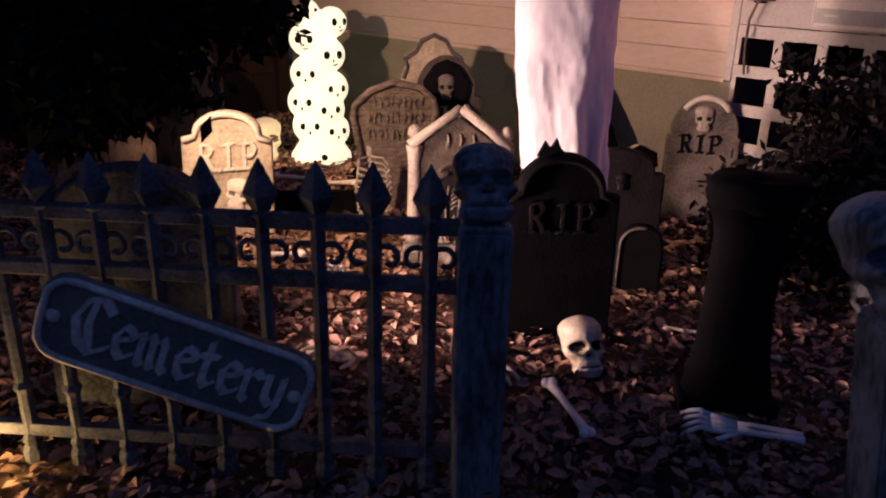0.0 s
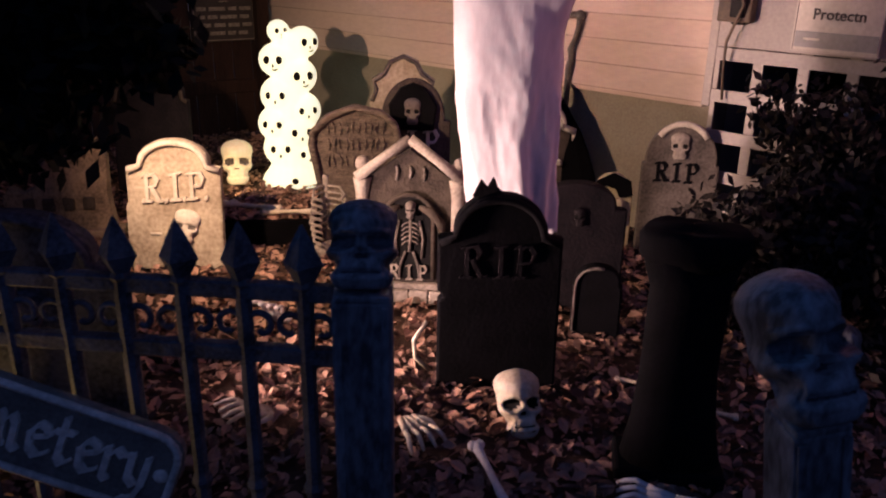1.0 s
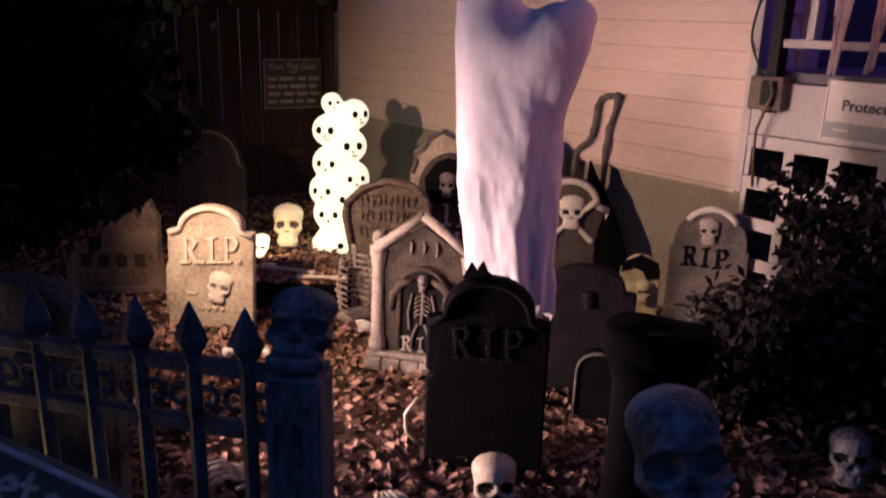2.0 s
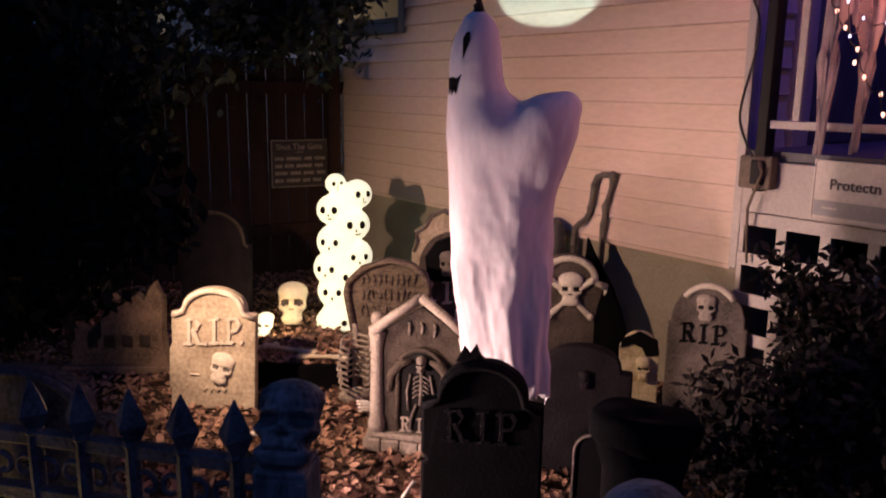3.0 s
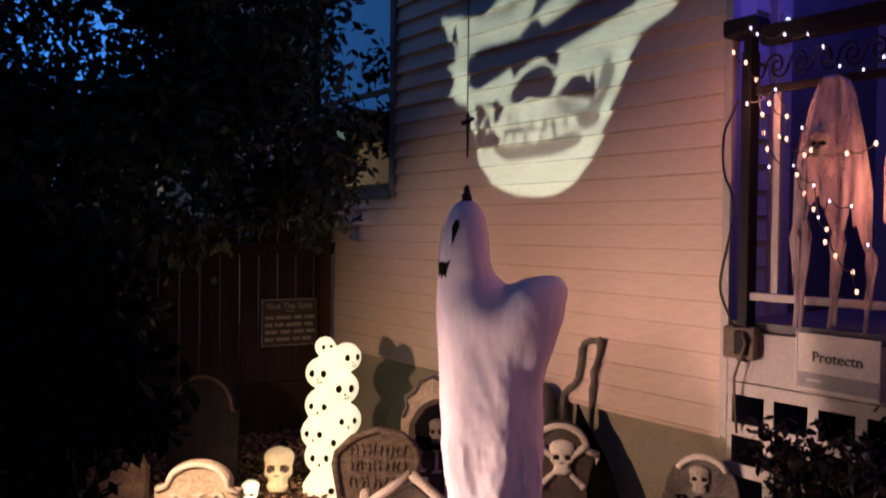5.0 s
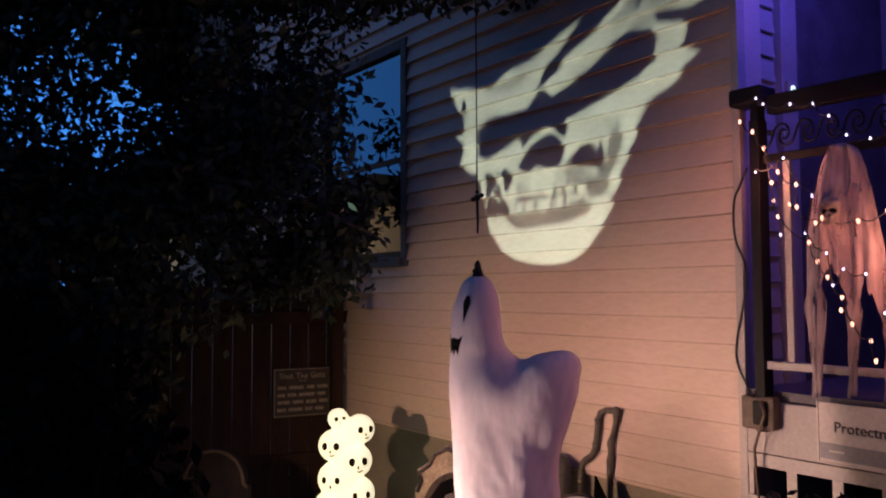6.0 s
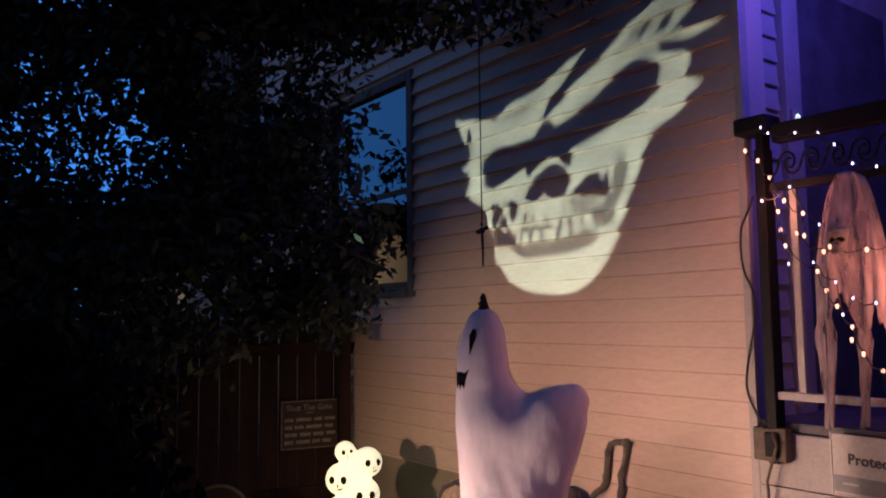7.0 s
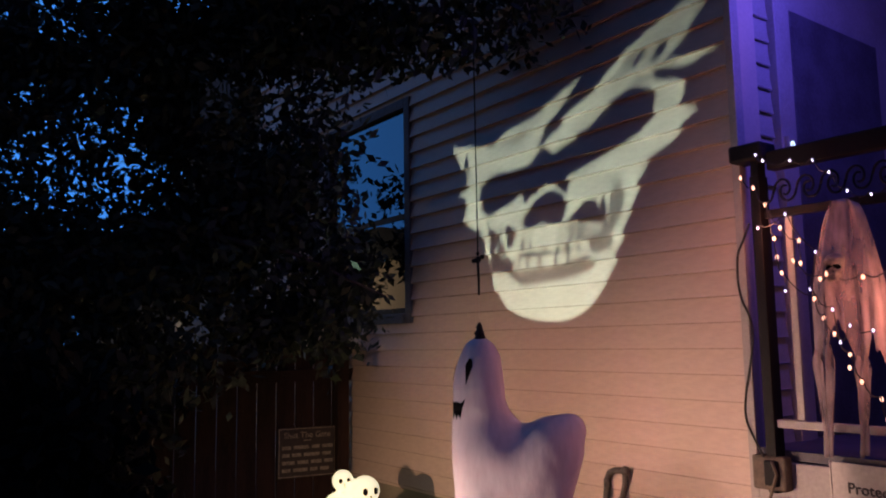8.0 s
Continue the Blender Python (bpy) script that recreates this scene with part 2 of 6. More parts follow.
def box(bm, lo, hi, bevel=0.0):
    made = bmesh.ops.create_cube(bm, size=1.0)["verts"]
    for v in made:
        v.co = Vector([lo[i] + (v.co[i] + 0.5) * (hi[i] - lo[i]) for i in range(3)])
    if bevel:
        edges = list({e for v in made for e in v.link_edges})
        bmesh.ops.bevel(bm, geom=edges, offset=bevel, segments=2, affect="EDGES", profile=0.5)
    return bm


def boxes(*spans, bevel=0.0):
    bm = bmesh.new()
    for lo, hi in spans:
        box(bm, lo, hi, bevel)
    return bm


def tube(bm, points, radius, sides=8, caps=True):
    """A round bar along points; radius one number or one a point."""
    points = [Vector(p) for p in points]
    radii = list(radius) if isinstance(radius, (list, tuple)) else [radius] * len(points)
    rings, side = [], None
    for i, p in enumerate(points):
        d = (points[min(i + 1, len(points) - 1)] - points[max(i - 1, 0)]).normalized()
        if side is None:
            side = d.cross(Vector((0, 0, 1)) if abs(d.z) < 0.9 else Vector((1, 0, 0))).normalized()
        side = (side - d * side.dot(d)).normalized()
        up = d.cross(side)
        rings.append([bm.verts.new(p + radii[i] * (math.cos(a) * side + math.sin(a) * up)) for a in [2 * math.pi * k / sides for k in range(sides)]])
    for a, b in zip(rings, rings[1:]):
        for k in range(sides):
            bm.faces.new((a[k], a[(k + 1) % sides], b[(k + 1) % sides], b[k]))
    if caps:
        bm.faces.new(rings[0][::-1])
        bm.faces.new(rings[-1])
    return bm


def ball(bm, centre, size, u=16, v=10):
    made = bmesh.ops.create_uvsphere(bm, u_segments=u, v_segments=v, radius=1.0)["verts"]
    for q in made:
        q.co = Vector((centre[0] + q.co.x * size[0], centre[1] + q.co.y * size[1], centre[2] + q.co.z * size[2]))
    return made


def slab(outline, thick, bevel=0.006, y0=0.0):
    """A flat shape in x and z, thick metres deep from y0 towards +y, with eased edges."""
    bm = bmesh.new()
    f = bm.faces.new([bm.verts.new((x, y0, z)) for x, z in outline])
    if f.normal.y > 0:
        f.normal_flip()
    out = bmesh.ops.extrude_face_region(bm, geom=[f])
    for v in [g for g in out["geom"] if isinstance(g, bmesh.types.BMVert)]:
        v.co.y += thick
    bmesh.ops.recalc_face_normals(bm, faces=bm.faces)
    if bevel:
        flat = [e for e in bm.edges if len(e.link_faces) == 2 and abs(e.verts[0].co.y - e.verts[1].co.y) < 1e-6]
        bmesh.ops.bevel(bm, geom=flat, offset=bevel, segments=2, affect="EDGES", profile=0.5)
    return bm


def roughen(bm, amount, scale, seed=0.0):
    for v in bm.verts:
        v.co += amount * noise.noise_vector(v.co * scale + Vector((seed, seed * 1.7, 0)))
    return bm


def arch(w, h, shoulder, inset, n=14, chips=()):
    """A headstone's outline: straight sides, small shoulders, a round top. chips: heights of nicks on its sides."""
    pts = [(-w / 2, 0)]
    for z, d in chips:
        pts += [(-w / 2, z - 0.018), (-w / 2 + d, z - 0.004), (-w / 2 + d * 0.6, z + 0.010), (-w / 2, z + 0.016)]
    pts.append((-w / 2, shoulder))
    pts.append((-w / 2 + inset, shoulder + 0.006))
    r = w / 2 - inset
    rise = h - shoulder - 0.02
    pts += [(-r * math.cos(math.pi * k / n), shoulder + 0.02 + rise * math.sin(math.pi * k / n)) for k in range(n + 1)]
    pts += [(w / 2 - inset, shoulder + 0.006), (w / 2, shoulder), (w / 2, 0)]
    return pts


def letters(text, size, depth, shear=0.0, fat=0.0):
    """Letters facing -y, centred on x, standing on z = 0."""
    cu = bpy.data.curves.new("letters", "FONT")
    cu.body, cu.size, cu.extrude, cu.align_x, cu.shear, cu.offset = text, size, depth, "CENTER", shear, fat
    cu.bevel_depth, cu.bevel_resolution, cu.resolution_u = size * 0.015, 0, 3
    ob = bpy.data.objects.new("letters", cu)
    scene.collection.objects.link(ob)
    bpy.context.view_layer.update()
    me = bpy.data.meshes.new_from_object(ob.evaluated_get(bpy.context.evaluated_depsgraph_get()))
    bpy.data.objects.remove(ob)
    bpy.data.curves.remove(cu)
    bm = bmesh.new()
    bm.from_mesh(me)
    bpy.data.meshes.remove(me)
    bm.transform(Matrix.Rotation(radians(90), 4, "X"))
    return bm


# pen strokes of old-style letters: width of the letter, then its strokes in units of the letter's height
NIB = {
    "C": (0.80, [[(0.74, 0.78), (0.55, 0.97), (0.28, 0.88), (0.10, 0.55), (0.22, 0.16), (0.50, 0.02), (0.78, 0.18)], [(0.42, 0.86), (0.36, 0.50), (0.44, 0.12)]]),
    "e": (0.50, [[(0.12, 0.32), (0.44, 0.44), (0.40, 0.58), (0.24, 0.62), (0.09, 0.42), (0.12, 0.12), (0.26, 0.0), (0.46, 0.12)]]),
    "m": (0.78, [[(0.0, 0.54), (0.09, 0.60), (0.09, 0.05), (0.16, 0.0)], [(0.11, 0.48), (0.28, 0.62), (0.34, 0.50), (0.34, 0.05), (0.41, 0.0)], [(0.36, 0.48), (0.53, 0.62), (0.59, 0.50), (0.59, 0.05), (0.69, 0.0)]]),
    "t": (0.42, [[(0.18, 0.86), (0.15, 0.12), (0.25, 0.0), (0.38, 0.10)], [(0.02, 0.58), (0.36, 0.63)]]),
    "r": (0.44, [[(0.0, 0.54), (0.09, 0.60), (0.09, 0.05), (0.18, 0.0)], [(0.11, 0.46), (0.27, 0.62), (0.39, 0.53)]]),
    "y": (0.52, [[(0.0, 0.57), (0.09, 0.60), (0.10, 0.16), (0.25, 0.05), (0.40, 0.18)], [(0.42, 0.62), (0.40, 0.08), (0.31, -0.18), (0.08, -0.27)]]),
    "R": (0.76, [[(0.02, 0.92), (0.16, 0.98), (0.17, 0.06), (0.02, 0.0)], [(0.0, 0.02), (0.30, 0.03)], [(0.14, 0.92), (0.42, 0.99), (0.55, 0.78), (0.45, 0.58), (0.18, 0.52)], [(0.32, 0.54), (0.48, 0.24), (0.56, 0.04), (0.72, 0.06)]]),
    "I": (0.40, [[(0.02, 0.93), (0.34, 0.99)], [(0.18, 0.96), (0.18, 0.04)], [(0.02, 0.02), (0.36, 0.05)]]),
    "P": (0.64, [[(0.02, 0.92), (0.16, 0.98), (0.17, 0.06), (0.02, 0.0)], [(0.0, 0.02), (0.32, 0.03)], [(0.14, 0.92), (0.44, 0.99), (0.58, 0.74), (0.46, 0.50), (0.18, 0.46)]]),
    ".": (0.18, [[(0.06, 0.0), (0.07, 0.09)]]),
}


def nib_letter(ch, height, depth, pen=0.13):
    """One raised letter drawn with a broad slanted pen, facing -y, centred on x, standing on z = 0."""
    wide, strokes = NIB[ch]
    nib = Vector((math.cos(0.7), 0, math.sin(0.7))) * pen * height / 2
    lean = Vector((-nib.z, 0, nib.x)) * 0.38
    bm = bmesh.new()
    for k, pts in enumerate(strokes):
        rings = []
        for x, z in pts:
            p = Vector(((x - wide / 2) * height, 0, z * height))
            top = Vector((0, -depth - 0.0007 * k, 0))
            rings.append([bm.verts.new(q) for q in (p + nib * 0.85 + lean * 0.7 + top, p - nib * 0.85 + lean * 0.7 + top, p - nib * 0.85 - lean * 0.7 + top, p + nib * 0.85 - lean * 0.7 + top, p + nib - lean, p - nib - lean, p - nib + lean, p + nib + lean)])
        for ring in rings:  # each joint of the stroke is a small slanted block
            for f in ((0, 1, 2, 3), (3, 2, 5, 4), (1, 0, 7, 6), (0, 3, 4, 7), (2, 1, 6, 5)):
                bm.faces.new([ring[i] for i in f])
        for (xa, za), (xb, zb) in zip(pts, pts[1:]):
            a, b = (Vector(((x - wide / 2) * height, 0, z * height)) for x, z in ((xa, za), (xb, zb)))
            top = Vector((0, -depth - 0.0007 * k - 0.0003, 0))
            d = (b - a).normalized()
            side = Vector((-d.z, 0, d.x))
            half = side * (abs(nib.dot(side)) + 0.018 * height)
            v = [bm.verts.new(q) for q in (a + half * 0.8 + top, a - half * 0.8 + top, b - half * 0.8 + top, b + half * 0.8 + top, a + half, a - half, b - half, b + half)]
            for f in ((0, 1, 2, 3), (1, 0, 4, 5), (2, 1, 5, 6), (3, 2, 6, 7), (0, 3, 7, 4)):
                bm.faces.new([v[i] for i in f])
    bmesh.ops.recalc_face_normals(bm, faces=bm.faces)
    return bm


SKULL_Z = (0.0, 0.05, 0.12, 0.20, 0.28, 0.36, 0.44, 0.53, 0.63, 0.73, 0.83, 0.92, 0.97, 1.0)
SKULL_WIDE = (0.145, 0.190, 0.215, 0.225, 0.232, 0.265, 0.280, 0.272, 0.285, 0.310, 0.300, 0.235, 0.150, 0.030)
SKULL_FRONT = (0.36, 0.40, 0.41, 0.415, 0.40, 0.39, 0.40, 0.385, 0.42, 0.41, 0.36, 0.25, 0.14, 0.02)
SKULL_BACK = (-0.10, -0.05, 0.0, 0.03, 0.08, 0.25, 0.36, 0.42, 0.45, 0.47, 0.44, 0.34, 0.22, 0.06)


def skull(height, u=56, v=40, jaw=True, wide=1.0):
    """A skull that faces -y, its base at z = 0. Face index 1 is the dark of sockets and nose."""
    bm = bmesh.new()
    rings, dark = [], set()
    rows = [0.5 - 0.5 * math.cos(math.pi * k / v) if k in (0, v) else (k / v) for k in range(v + 1)]
    for z in rows:
        w, f, b = (float(np.interp(z, SKULL_Z, t)) for t in (SKULL_WIDE, SKULL_FRONT, SKULL_BACK))
        w *= wide
        ring = []
        for k in range(u):
            a = 2 * math.pi * k / u
            c, s = math.cos(a), math.sin(a)
            e = 2 / 2.5 if s < 0 and z < 0.62 else 1.0
            x = w * math.copysign(abs(c) ** e, c)
            mid = (b - f) / 2
            half = (b + f) / 2
            y = mid + half * math.copysign(abs(s) ** e, s)
            is_dark = False
            if y < mid * 0.5 + 0.02:
                sx = x / wide
                r = ((abs(sx) - 0.140) / 0.122) ** 2 + ((z - 0.505 - 0.10 * (0.138 - abs(sx))) / 0.105) ** 2
                if r < 1:
                    y += 0.17 * (1 - r) ** 0.6
                    is_dark = r < 0.72
                elif r < 1.7:
                    y -= 0.028 * (1.7 - r)
                n0 = (z - 0.315) / 0.135
                if 0 <= n0 <= 1 and abs(sx) < 0.068 * (1 - n0 * 0.75):
                    y += 0.11
                    is_dark = True
                if abs(sx) < 0.045 and 0.44 < z < 0.56:
                    y -= 0.03
                hollow = ((abs(sx) - 0.215) / 0.075) ** 2 + ((z - 0.255) / 0.095) ** 2
                if hollow < 1:
                    x -= math.copysign(0.055 * (1 - hollow), x)
                    y += 0.03 * (1 - hollow)
                cheek = ((abs(sx) - 0.225) / 0.085) ** 2 + ((z - 0.40) / 0.05) ** 2
                if cheek < 1:
                    y -= 0.045 * (1 - cheek)
                    x += math.copysign(0.020 * (1 - cheek), x)
                if 0.085 < z < 0.275 and abs(sx) < 0.19:
                    y -= 0.022
                    if abs((sx * 21 + 40.5) % 1 - 0.5) > 0.34:
                        y += 0.030
                    if abs(z - 0.178) < 0.016:
                        y += 0.045
                        is_dark = is_dark or abs(sx) < 0.15
            q = bm.verts.new((x * height, y * height, z * height))
            if is_dark:
                dark.add(q)
            ring.append(q)
        rings.append(ring)
    for lo, hi in zip(rings, rings[1:]):
        for k in range(u):
            bm.faces.new((lo[k], lo[(k + 1) % u], hi[(k + 1) % u], hi[k]))
    bm.faces.new(rings[0][::-1])
    bm.faces.new(rings[-1])
    for f in bm.faces:
        if sum(q in dark for q in f.verts) >= 3:
            f.material_index = 1
    return bm


def bone(length, r):
    """A long bone on x, its middle at the origin."""
    h = length / 2
    bm = tube(bmesh.new(), [(-h, 0, 0), (-h * 0.8, 0, 0), (-h * 0.3, 0, r * 0.15), (h * 0.3, 0, r * 0.15), (h * 0.8, 0, 0), (h, 0, 0)], [r * 1.2, r, r * 0.72, r * 0.72, r, r * 1.2], 10)
    for sx in (-1, 1):
        for sy in (-1, 1):
            ball(bm, (sx * h, sy * r * 0.8, 0), (r * 1.15, r * 1.0, r * 1.05), 10, 8)
    return bm


def leaves(name, clumps, size, mat, parent, seed, droop=0.3):
    """Many small leaves, each a folded pair of triangles, thrown into clumps (centre, radii, number)."""
    rng = np.random.default_rng(seed)
    verts, faces = [], []
    for centre, radii, number in clumps:
        d = rng.normal(size=(number, 3))
        d /= np.linalg.norm(d, axis=1)[:, None]
        r = rng.random(number) ** 0.45
        wob = 1 + 0.22 * np.sin(d[:, 0] * 7 + centre[0]) + 0.18 * np.sin(d[:, 1] * 9 + d[:, 2] * 6)
        p = np.array(centre) + d * (r * wob)[:, None] * np.array(radii)
        a = rng.normal(size=(number, 3))
        a[:, 2] -= droop
        a /= np.linalg.norm(a, axis=1)[:, None]
        b = np.cross(a, rng.normal(size=(number, 3)))
        b /= np.linalg.norm(b, axis=1)[:, None]
        s = size * (0.6 + 0.8 * rng.random(number))[:, None]
        for tip in (p, p + a * s * 0.5 + b * s * 0.24, p + a * s, p + a * s * 0.5 - b * s * 0.24):
            verts.append(tip)
    n = sum(c[2] for c in clumps)
    flat = []
    k = 0
    for centre, radii, number in clumps:
        block = verts[k:k + 4]
        k += 4
        flat.append(np.stack(block, 1).reshape(-1, 3))
    allv = np.concatenate(flat)
    faces = [(4 * i, 4 * i + 1, 4 * i + 2, 4 * i + 3) for i in range(n)]
    me = bpy.data.meshes.new(name)
    me.from_pydata(allv.tolist(), [], faces)
    me.materials.append(mat)
    ob = new(name, me)
    ob.parent = parent
    return ob


# ---- setting: ground ----
def make_ground():
    bm = bmesh.new()
    n = 60
    grid = [[None] * (n + 1) for _ in range(n + 1)]
    for i in range(n + 1):
        for j in range(n + 1):
            x, y = -3.2 + 6.0 * i / n, 0.6 + 6.0 * j / n
            edge = min(i, j, n - i, n - j) > 0
            z = -0.012 + (0.014 * noise.noise(Vector((x * 2.3, y * 2.3, 0))) + 0.006 * noise.noise(Vector((x * 9, y * 9, 3))) if edge else 0.0)
            grid[i][j] = bm.verts.new((x, y, z))
    for i in range(n):
        for j in range(n):
            bm.faces.new((grid[i][j], grid[i + 1][j], grid[i + 1][j + 1], grid[i][j + 1]))
    far = 400.0
    ring = [bm.verts.new(p) for p in ((-far, -far, -0.012), (far, -far, -0.012), (far, far, -0.012), (-far, far, -0.012))]
    low = [grid[i][0] for i in range(n + 1)]
    right = [grid[n][j] for j in range(n + 1)]
    top = [grid[i][n] for i in range(n, -1, -1)]
    left = [grid[0][j] for j in range(n, -1, -1)]
    for k, side in enumerate((low, right, top, left)):
        bm.faces.new([ring[k], ring[(k + 1) % 4]] + side[::-1])
    bmesh.ops.triangulate(bm, faces=[f for f in bm.faces if len(f.verts) > 4])
    bmesh.ops.recalc_face_normals(bm, faces=bm.faces)
    ob = part("ground", bm, M_SOIL, smooth=True)
    tagged(ob, "dark soil yard under brown fallen leaves", "ground", kind="structure")


def make_leaf_litter():
    rng = np.random.default_rng(4)
    verts, faces = [], []
    number = 40000
    for k in range(number + 9000):
        x, y = -3.0 + 5.2 * rng.random(), 1.0 + 4.9 * rng.random() ** 1.1
        if k >= number:  # thinning out round the yard
            x, y = -0.4 + 2.6 * rng.normal(), 2.2 + 2.2 * rng.normal()
        if (Vector((x, y, 0)) - CORNER).dot(INTO) > -0.03:
            continue
        s = 0.009 + 0.024 * rng.random() ** 1.7
        m = pose(x, y, 0.002 + 0.020 * rng.random(), 22 * rng.normal(), 22 * rng.normal(), 360 * rng.random())
        curl = 0.35 * rng.random()
        k = len(verts)
        for px, py, pz in ((-1, 0, 0), (-0.35, 0.55, curl), (0.35, 0.45, curl), (1, 0.05, 0), (0.3, -0.5, curl), (-0.4, -0.45, curl)):
            verts.append(m @ Vector((px * s, py * s, pz * s)))
        faces += [(k, k + 3, k + 2, k + 1), (k, k + 5, k + 4, k + 3)]
    me = bpy.data.meshes.new("leaf_litter")
    me.from_pydata([tuple(v) for v in verts], [], faces)
    me.materials.append(M_LEAFLITTER)
    tagged(new("leaf_litter", me), "brown curled fallen leaves covering the yard", "leaves", kind="stuff")


make_ground()
make_leaf_litter()

# ---- setting: the house ----
SILL, TOP, LAP, WIDE = 0.658, 5.6, 0.1145, 5.2
WIN = (-3.74, -2.63, 1.83, 3.30)  # window opening: left, right, sill, head


def make_house_wall():
    l, r, b, t = WIN
    bm = boxes(((-WIDE, 0.0, SILL), (l, 0.16, TOP)), ((r, 0.0, SILL), (0.0, 0.16, TOP)), ((l, 0.0, SILL), (r, 0.16, b)), ((l, 0.0, t), (r, 0.16, TOP)))
    wall = part("wall_front", bm, M_SIDING)
    wall.matrix_world = WALL
    tagged(wall, "cream vinyl lap siding wall of the house", "wall", kind="structure")

    def board(x0, x1):
        b2 = bmesh.new()
        prof = [(0.0, 0.0), (-0.025, 0.0), (-0.0265, 0.005), (-0.025, 0.011), (-0.003, LAP), (0.0, LAP)]
        ends = [[b2.verts.new((x, y, z)) for y, z in prof] for x in (x0, x1)]
        for i in range(len(prof)):
            j = (i + 1) % len(prof)
            b2.faces.new((ends[0][i], ends[0][j], ends[1][j], ends[1][i]))
        b2.faces.new(ends[0][::-1])
        b2.faces.new(ends[1])
        b2.faces.ensure_lookup_table()
        for i in (0, 1):  # the underside and the lip carry the lap's shadow line as a darker colour
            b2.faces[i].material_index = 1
        bmesh.ops.recalc_face_normals(b2, faces=b2.faces)
        me = bpy.data.meshes.new("siding_board")
        b2.to_mesh(me)
        b2.free()
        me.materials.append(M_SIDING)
        me.materials.append(M_LAPSHADE)
        return me

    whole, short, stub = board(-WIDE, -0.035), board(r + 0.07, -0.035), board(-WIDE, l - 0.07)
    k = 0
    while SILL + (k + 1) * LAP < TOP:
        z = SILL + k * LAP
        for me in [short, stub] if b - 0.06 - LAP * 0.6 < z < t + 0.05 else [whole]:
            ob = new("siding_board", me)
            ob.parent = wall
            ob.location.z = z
        k += 1
    base = part("foundation", roughen(boxes(((-WIDE, 0.025, -0.1), (0.0, 0.16, SILL)), bevel=0.0), 0.0, 1), M_FOUND)
    base.matrix_world = WALL
    tagged(base, "olive-tan painted foundation below the siding", "foundation", kind="structure")
    trim = part("trim", boxes(((-0.034, -0.029, SILL - 0.01), (0.004, 0.03, TOP)), bevel=0.004), M_TRIM)
    trim.matrix_world = WALL
    tagged(trim, "white corner trim of the siding wall", "trim", kind="structure")
    starter = part("trim", boxes(((-WIDE, -0.012, SILL - 0.022), (-0.036, 0.024, SILL - 0.002)), bevel=0.003), M_SIDING)
    starter.matrix_world = WALL
    tagged(starter, "siding starter strip over the foundation", "trim", kind="structure")


def make_side_wall():
    wall = part("wall_side", boxes(((-0.16, 0.16, 0.0), (-0.02, 3.2, TOP))), M_TRIM)
    wall.matrix_world = WALL
    tagged(wall, "white lap siding return wall beside the porch", "wall", kind="structure")
    b2 = bmesh.new()
    prof = [(-0.02, 0.0), (-0.002, 0.0), (0.0, 0.006), (-0.003, 0.010), (-0.017, LAP), (-0.02, LAP)]
    ends = [[b2.verts.new((x, y, z)) for x, z in prof] for y in (0.032, 0.285)]
    for i in range(len(prof)):
        j = (i + 1) % len(prof)
        b2.faces.new((ends[0][i], ends[0][j], ends[1][j], ends[1][i]))
    b2.faces.new(ends[0][::-1])
    b2.faces.new(ends[1])
    bmesh.ops.recalc_face_normals(b2, faces=b2.faces)
    me = bpy.data.meshes.new("siding_board")
    b2.to_mesh(me)
    b2.free()
    me.materials.append(M_TRIM)
    for k in range(38):
        ob = new("siding_board", me)
        ob.parent = wall
        ob.location.z = 1.16 + k * LAP
    casing = part("trim", boxes(((-0.02, 0.30, 1.16), (0.022, 0.40, 4.2)), ((-0.02, 0.41, 1.16), (0.012, 0.45, 4.2)), bevel=0.004), M_TRIM)
    casing.matrix_world = WALL
    tagged(casing, "white painted casing beside the porch door", "trim", kind="structure")
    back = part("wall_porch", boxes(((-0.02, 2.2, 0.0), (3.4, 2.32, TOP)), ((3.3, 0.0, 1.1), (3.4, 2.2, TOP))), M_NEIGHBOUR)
    back.matrix_world = WALL
    tagged(back, "dark wall at the back of the porch", "wall", kind="structure")
    door = part("door_1", boxes(((-0.019, 0.47, 1.17), (0.004, 1.35, 3.2)), bevel=0.004), M_DECK)
    door.matrix_world = WALL
    tagged(door, "dark closed door opening onto the porch", "door", kind="structure")
    ceiling = part("ceiling", boxes(((0.0, 0.0, 3.62), (3.3, 2.2, 3.70))), M_DECK)
    ceiling.matrix_world = WALL
    tagged(ceiling, "dark porch ceiling", "ceiling", kind="structure")


